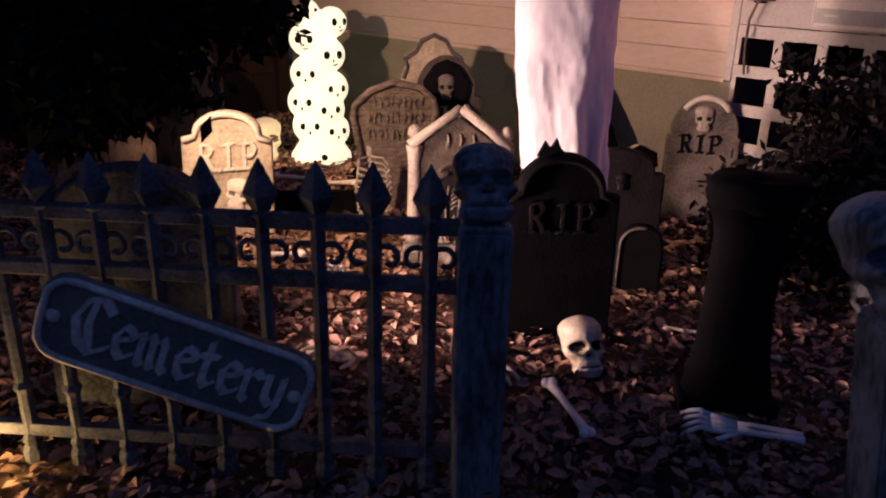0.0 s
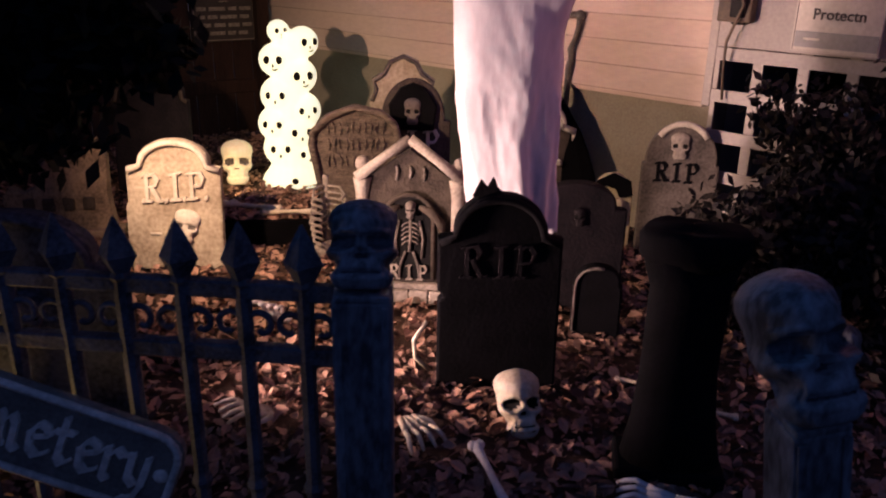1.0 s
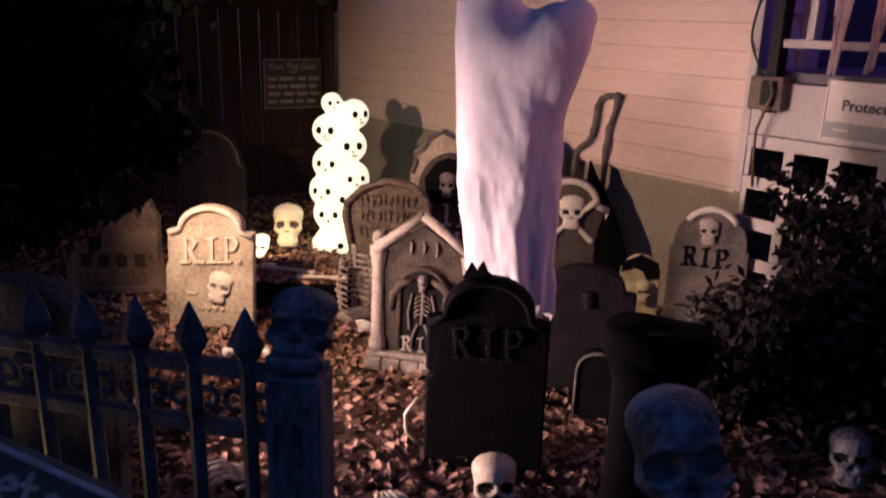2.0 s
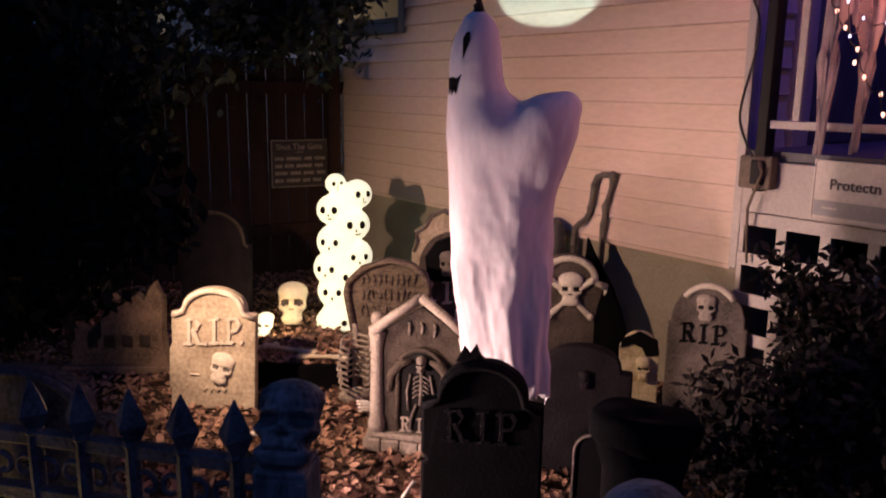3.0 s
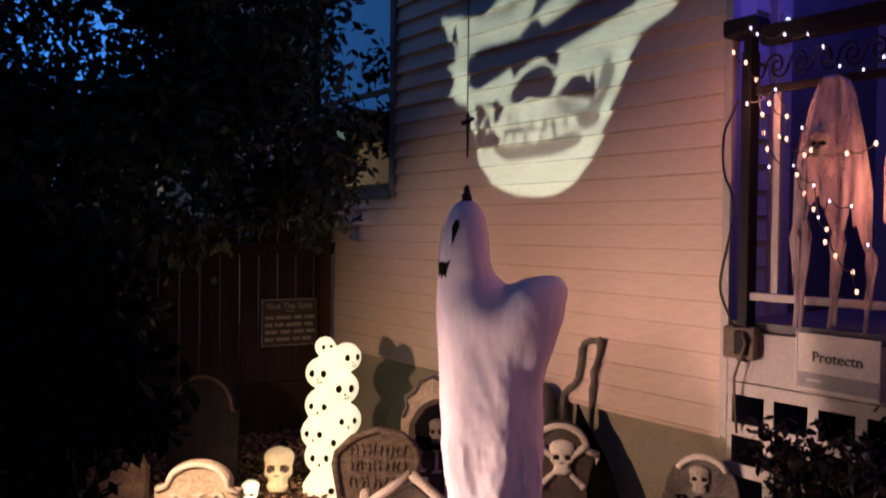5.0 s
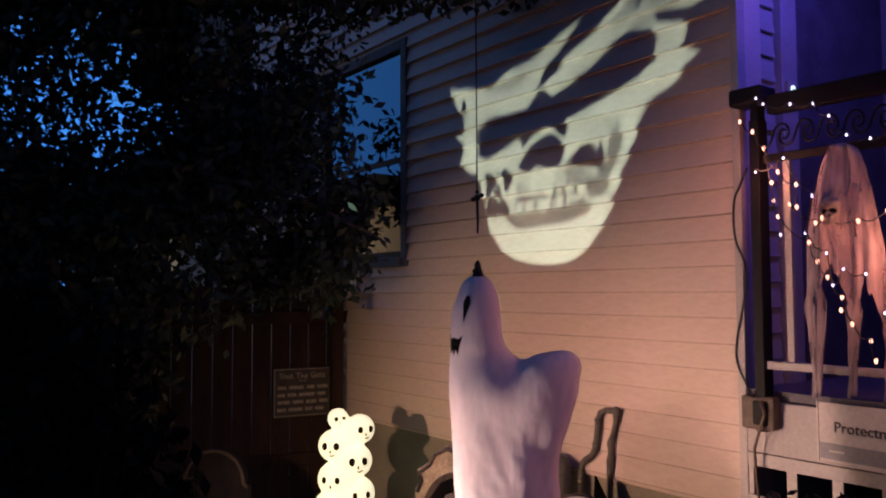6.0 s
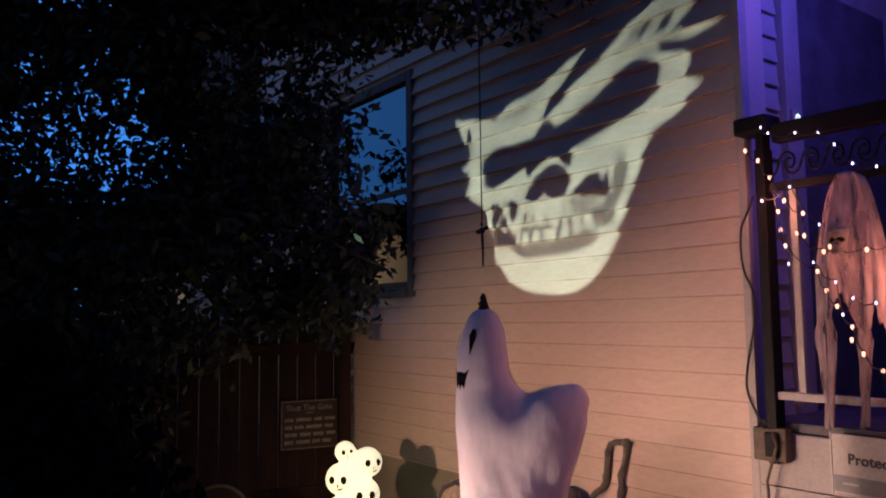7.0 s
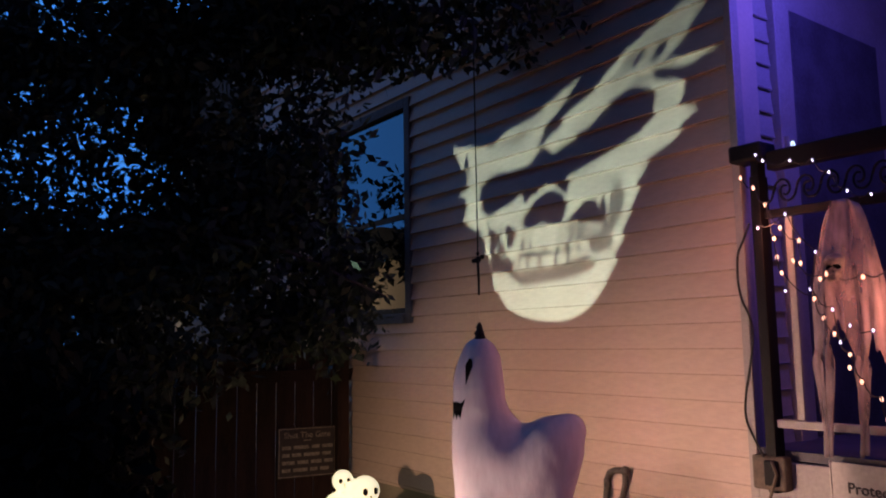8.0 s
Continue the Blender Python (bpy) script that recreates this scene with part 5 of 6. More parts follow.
def make_bones():
    def lay(name, m, bm, mat, label):
        ob = part(name, bm, mat, smooth=True)
        ob.matrix_world = m
        tagged(ob, label, "bone", "loose bones in the yard")

    lay("long_bone", pose(0.365, 1.855, 0.035, 0, 4, -72), bone(0.235, 0.013), M_BONEPALE, "pale plastic thigh bone lying on the leaves")
    lay("long_bone", pose(-0.69, 3.63, 0.155, 0, 0, -12), bone(0.27, 0.014), M_BONE, "tan bone lying on the low planter")
    lay("long_bone", pose(-0.50, 3.56, 0.155, 0, 0, 8), bone(0.22, 0.013), M_BONE, "tan bone across the planter edge")
    lay("long_bone", pose(-0.84, 3.66, 0.150, 0, 0, 40), bone(0.14, 0.011), M_BONE, "short tan bone on the planter")
    lay("long_bone", pose(-0.62, 2.95, 0.030, 0, 6, 25), bone(0.16, 0.014), M_BONEPALE, "pale bone by the tombstone foot")
    lay("long_bone", pose(0.83, 2.36, 0.020, 0, 0, -18), bone(0.12, 0.008), M_BONE, "thin tan bone in the leaves")
    lay("long_bone", pose(1.02, 2.20, 0.020, 0, 0, -20), bone(0.12, 0.008), M_BONE, "thin tan bone in the shade")
    rib = tube(bmesh.new(), [(0.0, 0, 0.0), (-0.045, -0.01, 0.05), (-0.05, -0.01, 0.11), (-0.01, 0.0, 0.17)], 0.007, 7)
    lay("rib_bone", pose(0.185, 2.42, 0.01, 0, 0, 0), rib, M_BONE, "curved rib stuck in the leaves beside the dark stone")

    def hand(m, label, mat, arm=0.0):
        ob = thing("skeleton_hand", m, label, "skeleton hand", "skeleton hands in the yard")
        palm = bmesh.new()
        for k in range(4):
            tube(palm, [(-0.012 + 0.0, 0.024 * (k - 1.5) * 0.5, 0.022), (0.06, 0.024 * (k - 1.5), 0.028)], 0.009, 7)
        part("palm", palm, mat, ob, smooth=True)
        for k in range(4):
            f = bmesh.new()
            y = 0.024 * (k - 1.5)
            tube(f, [(0.06, y, 0.028), (0.09, y * 1.2, 0.036), (0.115, y * 1.4, 0.024), (0.135, y * 1.5, 0.010)], [0.0085, 0.007, 0.0065, 0.004], 7)
            part("finger", f, mat, ob, smooth=True)
        f = tube(bmesh.new(), [(0.0, 0.03, 0.022), (0.03, 0.055, 0.022), (0.06, 0.062, 0.010)], [0.009, 0.0075, 0.005], 7)
        part("thumb", f, mat, ob, smooth=True)
        if arm:
            for s in (-1, 1):
                f = tube(bmesh.new(), [(-0.01, s * 0.012, 0.022), (-0.05, s * 0.016, 0.026), (-arm + 0.03, s * 0.014, 0.026), (-arm, s * 0.008, 0.022)], [0.014, 0.009, 0.009, 0.013], 8)
                part("forearm_bone", f, mat, ob, smooth=True)

    hand(pose(0.80, 1.785, 0.0, 0, 0, 165), "pale skeleton hand and forearm lying on the ground", M_BONEPALE, 0.17)
    hand(pose(0.140, 2.10, 0.005, 0, 0, -60), "pale skeleton hand resting on the leaves", M_BONE)
    hand(pose(-0.37, 2.72, 0.005, 0, -50, 250), "skeleton hand clawing up from the leaves", M_BONEPALE)
    hand(pose(-0.13, 3.22, 0.0, 0, -35, 200), "skeleton hand beside the mausoleum stone", M_BONEPALE)
    hand(pose(-0.27, 2.12, 0.005, 0, -20, 215), "skeleton hand in the leaves behind the fence", M_BONE)


def make_planter():
    ob = thing("low_planter", pose(-0.62, 3.50, 0, 0, 0, 8), "low black timber planter edge with leaves on top", "planter")
    part("front_board", boxes(((-0.25, 0.0, 0.0), (0.25, 0.035, 0.125)), bevel=0.004), M_CLOTH, ob)
    for s in (-1, 1):
        part("side_board", boxes(((s * 0.25 - 0.018, 0.036, 0.0), (s * 0.25 + 0.018, 0.42, 0.125)), bevel=0.004), M_CLOTH, ob)
    part("fill", roughen(boxes(((-0.23, 0.036, 0.0), (0.23, 0.42, 0.118)), bevel=0.0), 0.004, 9), M_SOIL, ob)
    rng = np.random.default_rng(12)
    verts, faces = [], []
    for _ in range(420):
        s = 0.018 + 0.022 * rng.random()
        m = pose(-0.22 + 0.44 * rng.random(), 0.03 + 0.37 * rng.random(), 0.124 + 0.012 * rng.random(), 30 * rng.normal(), 30 * rng.normal(), 360 * rng.random())
        k = len(verts)
        for px, py, pz in ((-1, 0, 0), (0, 0.5, 0.2), (1, 0, 0), (0, -0.5, 0.2)):
            verts.append(tuple(m @ Vector((px * s, py * s, pz * s))))
        faces.append((k, k + 1, k + 2, k + 3))
    me = bpy.data.meshes.new("leaves")
    me.from_pydata(verts, [], faces)
    me.materials.append(M_LEAFLITTER)
    lv = new("leaves", me)
    lv.parent = ob


make_skull_stack()
loose_skull("ground_skull", pose(0.455, 2.110, -0.016, -24, 0, 12), 0.186, [M_BONE, M_VOID], "yellowed plastic skull on the leaves before the dark tombstone", 64)
# lit skulls: grey socket faces put the sockets' shade into the colour
loose_skull("lit_skull", pose(-1.005, 4.52, 0.0, -14, 0, 14), 0.255, [M_GLOWSMALL, M_STONEGREY], "warmly lit skull sitting by the glowing tower")
loose_skull("lit_skull", pose(-1.075, 4.27, 0.0, 0, 0, 0), 0.135, [M_GLOW, M_STONEGREY], "small bright white lit skull on the ground", 40)
loose_skull("shade_skull", pose(1.50, 2.48, 0.0, -15, 0, -10), 0.17, [M_POST, M_VOID], "grey skull lit faintly violet beside the shrub")
make_planter()
make_bones()


# ---- the hanging ghost ----
def make_ghost():
    ob = thing("hanging_ghost", pose(0.40, 2.65, 0), "white sheet ghost with black painted face hanging on a cord", "ghost decoration")
    prof = [(1.632, -0.080, 0.022), (1.615, -0.080, 0.045), (1.575, -0.080, 0.066), (1.53, -0.085, 0.077), (1.47, -0.086, 0.084), (1.41, -0.083, 0.092), (1.36, -0.060, 0.118), (1.31, -0.030, 0.150),
            (1.26, -0.004, 0.176), (1.18, -0.002, 0.170), (1.08, 0.000, 0.168), (0.90, 0.008, 0.163), (0.72, 0.022, 0.155), (0.60, 0.035, 0.146), (0.515, 0.043, 0.140)]
    bm = bmesh.new()
    n = 96
    rings = []
    rng = random.Random(9)
    dense = []
    for (z0, c0, w0), (z1, c1, w1) in zip(prof, prof[1:]):
        steps = max(2, int((z0 - z1) / 0.014))
        for k in range(steps):
            f = k / steps
            dense.append((z0 + (z1 - z0) * f, c0 + (c1 - c0) * f, w0 + (w1 - w0) * f))
    dense.append(prof[-1])
    for z, c, w in dense:
        ring = []
        for k in range(n):
            a = 2 * math.pi * k / n
            loose = min(1.0, max(0.0, (1.35 - z) / 0.55))
            ca, sa = math.cos(a), math.sin(a)
            fold = loose * (0.005 * math.sin(7 * a + 3.5 * math.sin(2.3 * z) + 1.3) + 0.022 * noise.noise(Vector((ca * 2.2, sa * 2.2, z * 2.4))) + 0.016 * noise.noise(Vector((ca * 5.5 + z * 1.5, sa * 5.5, z * 3.4))) + 0.009 * noise.noise(Vector((ca * 13, sa * 13 + z * 3, z * 9))))
            deep = 0.80 if z > 1.4 else 0.62
            r = w + fold
            ring.append(bm.verts.new((c + r * math.cos(a), r * deep * math.sin(a), z)))
        rings.append(ring)
    # the ragged hem hangs lower on the right and in points
    hem = []
    for k in range(n):
        a = 2 * math.pi * k / n
        side = 0.5 + 0.5 * math.cos(a)
        tooth = abs(((k * 0.137 + 0.3 * math.sin(k * 0.7)) % 1) - 0.5) * 2
        drop = 0.01 + 0.075 * side + (0.045 + 0.05 * side) * tooth ** 1.5
        v = rings[-1][k].co
        hem.append(bm.verts.new((v.x * 1.0 + 0.004 * math.sin(k), v.y * 0.97, v.z - drop)))
    rings.append(hem)
    for a, b in zip(rings, rings[1:]):
        for k in range(n):
            bm.faces.new((a[k], b[k], b[(k + 1) % n], a[(k + 1) % n]))
    bm.faces.new(rings[0])
    bm.faces.new(hem[::-1])
    # raised arm under the sheet
    arm = tube(bmesh.new(), [(0.05, 0, 1.18), (0.10, -0.01, 1.27), (0.155, -0.02, 1.325), (0.200, -0.02, 1.345)], [0.11, 0.105, 0.085, 0.060], 24)
    ball(arm, (0.198, -0.02, 1.346), (0.058, 0.052, 0.062), 24, 16)
    low = tube(arm, [(0.09, -0.01, 1.00), (0.135, -0.015, 1.16), (0.195, -0.02, 1.31)], [0.06, 0.070, 0.060], 20)
    tmp = bpy.data.meshes.new("arm")
    arm.to_mesh(tmp)
    arm.free()
    bm.from_mesh(tmp)
    bpy.data.meshes.remove(tmp)
    rough_me = bpy.data.meshes.new("sheet")
    bm.to_mesh(rough_me)
    bm.free()
    rough_ob = new("sheet", rough_me)
    fuse = rough_ob.modifiers.new("fuse", "REMESH")
    fuse.mode, fuse.voxel_size = "VOXEL", 0.0065
    bpy.context.view_layer.update()
    fused = bpy.data.meshes.new_from_object(rough_ob.evaluated_get(bpy.context.evaluated_depsgraph_get()))
    bpy.data.objects.remove(rough_ob)
    bm = bmesh.new()
    bm.from_mesh(fused)
    bpy.data.meshes.remove(fused)
    arm_side = [v for v in bm.verts if 0.86 < v.co.z < 1.47]
    for _ in range(80):
        bmesh.ops.smooth_vert(bm, verts=arm_side, factor=0.5, use_axis_x=True, use_axis_y=True, use_axis_z=True)
    rest = [v for v in bm.verts if v.co.z > 0.56]
    for _ in range(3):
        bmesh.ops.smooth_vert(bm, verts=rest, factor=0.5, use_axis_x=True, use_axis_y=True, use_axis_z=True)
    bm.normal_update()
    for v in bm.verts:
        p = v.co
        loose = min(1.0, max(0.0, (1.30 - p.z) / 0.35))
        d = 0.009 * noise.noise(Vector((p.x * 11 + p.z * 1.5, p.y * 11, p.z * 2.6))) + 0.005 * noise.noise(Vector((p.x * 20 + p.z * 7, p.y * 20, p.z * 7))) + 0.0022 * noise.noise(Vector((p.x * 40, p.y * 40, p.z * 30)))
        v.co += v.normal * d * (0.05 + 0.75 * loose)
    cloth = BVHTree.FromBMesh(bm)
    part("sheet", bm, M_SHEET, ob, "white cloth sheet with soft folds and a torn hem", smooth=True)
    return ob, cloth


def make_ghost_details(ob, cloth):
    def on_head(az, z, lift=0.0):
        w = np.interp(z, [1.36, 1.41, 1.47, 1.53, 1.575, 1.615], [0.118, 0.092, 0.084, 0.077, 0.066, 0.045]) + lift
        a = radians(az)
        spot, normal, _, _ = cloth.find_nearest(Vector((-0.084 + w * math.cos(a), w * 0.80 * math.sin(a), z)))
        return spot + normal * 0.0018

    def patch(name, outline, label):
        bm = bmesh.new()
        mid = (sum(p[0] for p in outline) / len(outline), sum(p[1] for p in outline) / len(outline))
        rings = [[bm.verts.new(on_head(mid[0] + (a - mid[0]) * f, mid[1] + (z - mid[1]) * f, 0.0035)) for a, z in outline] for f in (1.0, 0.8, 0.6, 0.4, 0.2)]
        for a, b in zip(rings, rings[1:]):
            for k in range(len(outline)):
                bm.faces.new((a[k], a[(k + 1) % len(outline)], b[(k + 1) % len(outline)], b[k]))
        bm.faces.new(rings[-1])
        part(name, bm, M_VOID, ob, label, smooth=True)

    front = -142  # where the face looks, in degrees round the head
    for s in (-1, 1):
        patch("eye", [(front + s * 33 - 7, 1.525), (front + s * 33 - 10, 1.550), (front + s * 33 - 2, 1.570), (front + s * 33 + 8, 1.568), (front + s * 33 + 10, 1.545), (front + s * 33 + 2, 1.515), (front + s * 33 - 5, 1.487)], "black painted drop-shaped eye")
    patch("mouth", [(front + 1.3 * a, 1.414 + 1.12 * (z - 1.414)) for a, z in ((-21, 1.442), (-12, 1.430), (0, 1.434), (12, 1.430), (21, 1.442), (15, 1.412), (12, 1.386), (7, 1.402), (3, 1.383), (-3, 1.402), (-8, 1.384), (-14, 1.408))], "black painted jagged mouth")
    part("tie", tube(bmesh.new(), [(-0.080, 0, 1.618), (-0.080, 0, 1.632), (-0.079, 0, 1.640), (-0.082, 0, 1.650), (-0.079, 0, 1.658), (-0.081, 0, 1.668), (-0.080, 0, 1.682)], [0.021, 0.020, 0.015, 0.017, 0.010, 0.011, 0.004], 9), M_ROPE, ob, "black gathered tie")
    cord = tube(bmesh.new(), [(-0.080, 0, 1.775), (-0.080, 0.0, 1.88), (-0.0805, 0, 2.4), (-0.081, 0, 3.6)], 0.0024, 6)
    part("cord", cord, M_ROPE, ob, "thin black hanging cord")
    part("fishing_line", tube(bmesh.new(), [(-0.080, 0, 1.675), (-0.080, 0, 1.775)], 0.0005, 5), M_SHEET, ob, "fine clear line")
    knot = bmesh.new()
    for dx, dz, r in ((0, 0, 0.011), (0.014, 0.008, 0.008), (-0.013, -0.004, 0.008), (0.0, 0.02, 0.006)):
        ball(knot, (-0.080 + dx, -0.002, 1.885 + dz), (r, r, r), 8, 6)
    tube(knot, [(-0.080, -0.004, 1.88), (-0.078, -0.006, 1.82), (-0.079, -0.004, 1.77)], [0.005, 0.004, 0.003], 6)
    part("knot", knot, M_ROPE, ob, smooth=True)


make_ghost_details(*make_ghost())


# ---- gas meter with pipe, and a black cloth figure ----
def make_gas_meter():
    ob = thing("gas_meter", WALL, "grey gas meter with galvanised pipe against the wall", "gas meter")
    bm = bmesh.new()
    tube(bm, [(-1.06, -0.13, 0.42), (-1.06, -0.13, 0.46), (-1.06, -0.13, 0.66), (-1.06, -0.13, 0.71), (-1.06, -0.13, 0.735)], [0.085, 0.10, 0.10, 0.085, 0.04], 18)
    part("body", bm, M_METER, ob, "rounded grey meter body", smooth=True)
    part("riser", tube(bmesh.new(), [(-1.06, -0.13, 0.0), (-1.06, -0.13, 0.42)], 0.022, 10), M_PIPE, ob, smooth=True)
    run = [(-0.945, -0.042, 0.50), (-0.945, -0.042, 0.640), (-0.935, -0.042, 0.690), (-0.91, -0.042, 0.715), (-0.865, -0.042, 0.745), (-0.840, -0.042, 0.780), (-0.832, -0.042, 0.82), (-0.815, -0.042, 0.94), (-0.800, -0.042, 0.970), (-0.765, -0.042, 0.985), (-0.715, -0.042, 0.990)]
    part("pipe", tube(bmesh.new(), run, 0.016, 10), M_PIPE, ob, smooth=True)
    for z, x in ((0.60, -0.945), (0.80, -0.836), (0.92, -0.818)):
        part("coupling", tube(bmesh.new(), [(x, -0.042, z - 0.018), (x, -0.042, z + 0.018)], 0.0185, 10), M_PIPE, ob, smooth=True)
    bm = bmesh.new()
    ball(bm, (-0.700, -0.042, 0.988), (0.024, 0.024, 0.024), 12, 10)
    part("elbow", bm, M_PIPE, ob, smooth=True)
    part("down_pipe", roughen(tube(bmesh.new(), [(-0.700, -0.042, 0.985), (-0.702, -0.042, 0.93), (-0.722, -0.042, 0.87), (-0.742, -0.042, 0.83), (-0.736, -0.042, 0.78), (-0.748, -0.042, 0.74), (-0.748, -0.042, 0.66), (-0.748, -0.042, 0.0)], [0.016, 0.015, 0.013, 0.016, 0.016, 0.018, 0.016, 0.015], 10), 0.003, 40), M_PIPE, ob, "lumpy taped down pipe", smooth=True)


def make_black_figure():
    ob = thing("black_cloth_figure", WALL @ pose(-0.625, -0.15, 0), "black cloth draped in a tall cone by the gas pipe", "cloth")
    bm = bmesh.new()
    n, rings = 40, []
    for z, c, r in ((0.680, -0.118, 0.006), (0.62, -0.102, 0.026), (0.55, -0.078, 0.055), (0.46, -0.042, 0.092), (0.36, -0.012, 0.122), (0.26, 0.005, 0.145), (0.12, 0.012, 0.156), (0.0, 0.012, 0.160)):
        rings.append([bm.verts.new((c + (r + 0.07 * r * math.sin(7 * a + z * 8)) * math.cos(a), 0.40 * (r + 0.07 * r * math.sin(7 * a)) * math.sin(a), z)) for a in [2 * math.pi * k / n for k in range(n)]])
    for a, b in zip(rings, rings[1:]):
        for k in range(n):
            bm.faces.new((a[k], b[k], b[(k + 1) % n], a[(k + 1) % n]))
    bm.faces.new(rings[0])
    part("drape", bm, M_CLOTH, ob, smooth=True)


make_gas_meter()
make_black_figure()


# ---- the slide projector that throws the skull on the wall ----
def on_wall(u, z):
    return CORNER - ALONG * u + Vector((0, 0, z)) - INTO * 0.015


def make_projector():
    aim = on_wall(1.15, 2.4)
    base = pose(PROJ.x, PROJ.y, 0)
    ob = thing("slide_projector", base, "black halloween slide projector on a stake", "projector")
    part("stake", tube(bmesh.new(), [(0, 0, 0), (0, 0, PROJ.z - 0.09)], 0.010, 8), M_RAIL, ob)
    axis = (aim - PROJ).normalized()
    case = bmesh.new()
    tube(case, [axis * -0.10 + Vector((0, 0, PROJ.z)), axis * -0.02 + Vector((0, 0, PROJ.z))], 0.075, 16)
    part("case", case, M_RAIL, ob)
    side = axis.cross(Vector((0, 0, 1))).normalized()
    up = side.cross(axis)

    def slide(u, z, depth=0.12):
        d = on_wall(u, z) - PROJ
        return Vector((0, 0, PROJ.z)) + d * (depth / d.dot(axis))

    edge_rng = random.Random(17)

    def ragged(outline, size=0.007, step=0.05):
        """The outline with small nicks, as a torn print has."""
        out = []
        for (ua, za), (ub, zb) in zip(outline, outline[1:] + outline[:1]):
            n = max(1, int(math.hypot(ub - ua, zb - za) / step))
            for k in range(n):
                f = k / n
                out.append((ua + (ub - ua) * f + edge_rng.uniform(-size, size), za + (zb - za) * f + edge_rng.uniform(-size, size)))
        return out

    def sheet(name, outline, mat=None, depth=0.12):
        if len(outline) > 8:
            outline = ragged(outline)
        bm = bmesh.new()
        bm.faces.new([bm.verts.new(slide(u, z, depth)) for u, z in outline])
        bmesh.ops.triangulate(bm, faces=bm.faces)
        part(name, bm, mat or M_SLATE, ob)

    rim = [(2.06, 2.89), (2.01, 2.78), (1.94, 2.71), (1.91, 2.6), (2.01, 2.55), (1.93, 2.52), (1.96, 2.39), (1.9, 2.33), (1.8, 2.31), (1.77, 2.21), (1.74, 2.13), (1.71, 2.06), (1.69, 1.95), (1.63, 1.87), (1.53, 1.79), (1.4, 1.75), (1.27, 1.73), (1.1, 1.73), (0.97, 1.76), (0.87, 1.83), (0.8, 1.91), (0.74, 1.99), (0.72, 2.06), (0.68, 2.12), (0.66, 2.19), (0.61, 2.26), (0.58, 2.34), (0.56, 2.41), (0.5, 2.49), (0.41, 2.53), (0.32, 2.58), (0.27, 2.63), (0.2, 2.68), (0.3, 2.72), (0.27, 2.77), (0.28, 2.85), (0.43, 2.88), (0.45, 2.94), (0.23, 2.9), (0.08, 2.94), (0.25, 2.95), (0.36, 2.98), (0.27, 3.02), (0.2, 3.1), (0.13, 3.17), (0.17, 3.22), (0.29, 3.2), (0.48, 3.13), (0.65, 3.06), (0.84, 2.93), (0.96, 2.89), (1.06, 2.84), (1.1, 2.79), (1.25, 2.73), (1.22, 2.83), (1.11, 2.89), (1.01, 2.97), (0.91, 3.04), (1.11, 2.98), (1.21, 2.94), (1.27, 2.9), (1.51, 2.88), (1.68, 2.81), (1.83, 2.85)]
    rim = ragged(rim, 0.008, 0.05)
    bm = bmesh.new()
    hole = [bm.verts.new(slide(u, z)) for u, z in rim]
    border = [bm.verts.new(slide(1.15, 2.42) + 0.13 * (math.cos(a) * side + math.sin(a) * up)) for a in [2 * math.pi * k / 32 for k in range(32)]]
    loops = [bm.edges.new((ring[k], ring[(k + 1) % len(ring)])) for ring in (hole, border) for k in range(len(ring))]
    bmesh.ops.triangle_fill(bm, use_beauty=True, edges=loops)
    part("slide_mask", bm, M_SLATE, ob, "black mask round the slide picture")
    sheet("slide_socket", [(1.79, 2.58), (1.65, 2.64), (1.49, 2.63), (1.34, 2.64), (1.27, 2.7), (1.22, 2.71), (1.15, 2.66), (1.04, 2.69), (0.84, 2.77), (0.69, 2.86), (0.6, 2.89), (0.45, 2.86), (0.43, 2.78), (0.45, 2.7), (0.54, 2.64), (0.7, 2.59), (0.85, 2.56), (1.04, 2.52), (1.05, 2.42), (1.11, 2.45), (1.19, 2.5), (1.26, 2.48), (1.34, 2.44), (1.38, 2.41), (1.42, 2.46), (1.52, 2.44), (1.61, 2.41), (1.7, 2.39), (1.79, 2.44)])
    sheet("slide_nose", [(1.42, 2.29), (1.39, 2.36), (1.31, 2.42), (1.23, 2.45), (1.17, 2.45), (1.1, 2.42), (1.06, 2.38), (1.07, 2.32), (1.09, 2.27), (1.18, 2.27), (1.26, 2.3), (1.34, 2.27)])
    sheet("slide_cheek", [(1.04, 2.28), (0.94, 2.35), (0.85, 2.36), (0.82, 2.31), (0.8, 2.37), (0.76, 2.28), (0.8, 2.22), (0.89, 2.24), (0.97, 2.23)])
    sheet("slide_sliver", [(0.46, 2.99), (0.41, 3.04), (0.33, 3.1), (0.37, 3.02), (0.39, 2.99)])
    sheet("slide_sliver", [(0.57, 3.01), (0.51, 3.06), (0.47, 3.07), (0.51, 3.02), (0.54, 2.97)])
    sheet("slide_crack", [(1.72, 2.28), (1.64, 2.3), (1.62, 2.23), (1.67, 2.16), (1.71, 2.19)])
    sheet("slide_crack", [(1.57, 2.29), (1.54, 2.31), (1.53, 2.23), (1.47, 2.28), (1.51, 2.17), (1.55, 2.18)])
    sheet("slide_crack", [(1.72, 2.14), (1.66, 2.15), (1.6, 2.1), (1.56, 2.13), (1.49, 2.06), (1.55, 2.02), (1.63, 2.05), (1.7, 2.03)])
    sheet("slide_crack", [(1.62, 2.21), (1.56, 2.17), (1.59, 2.13), (1.64, 2.16)])
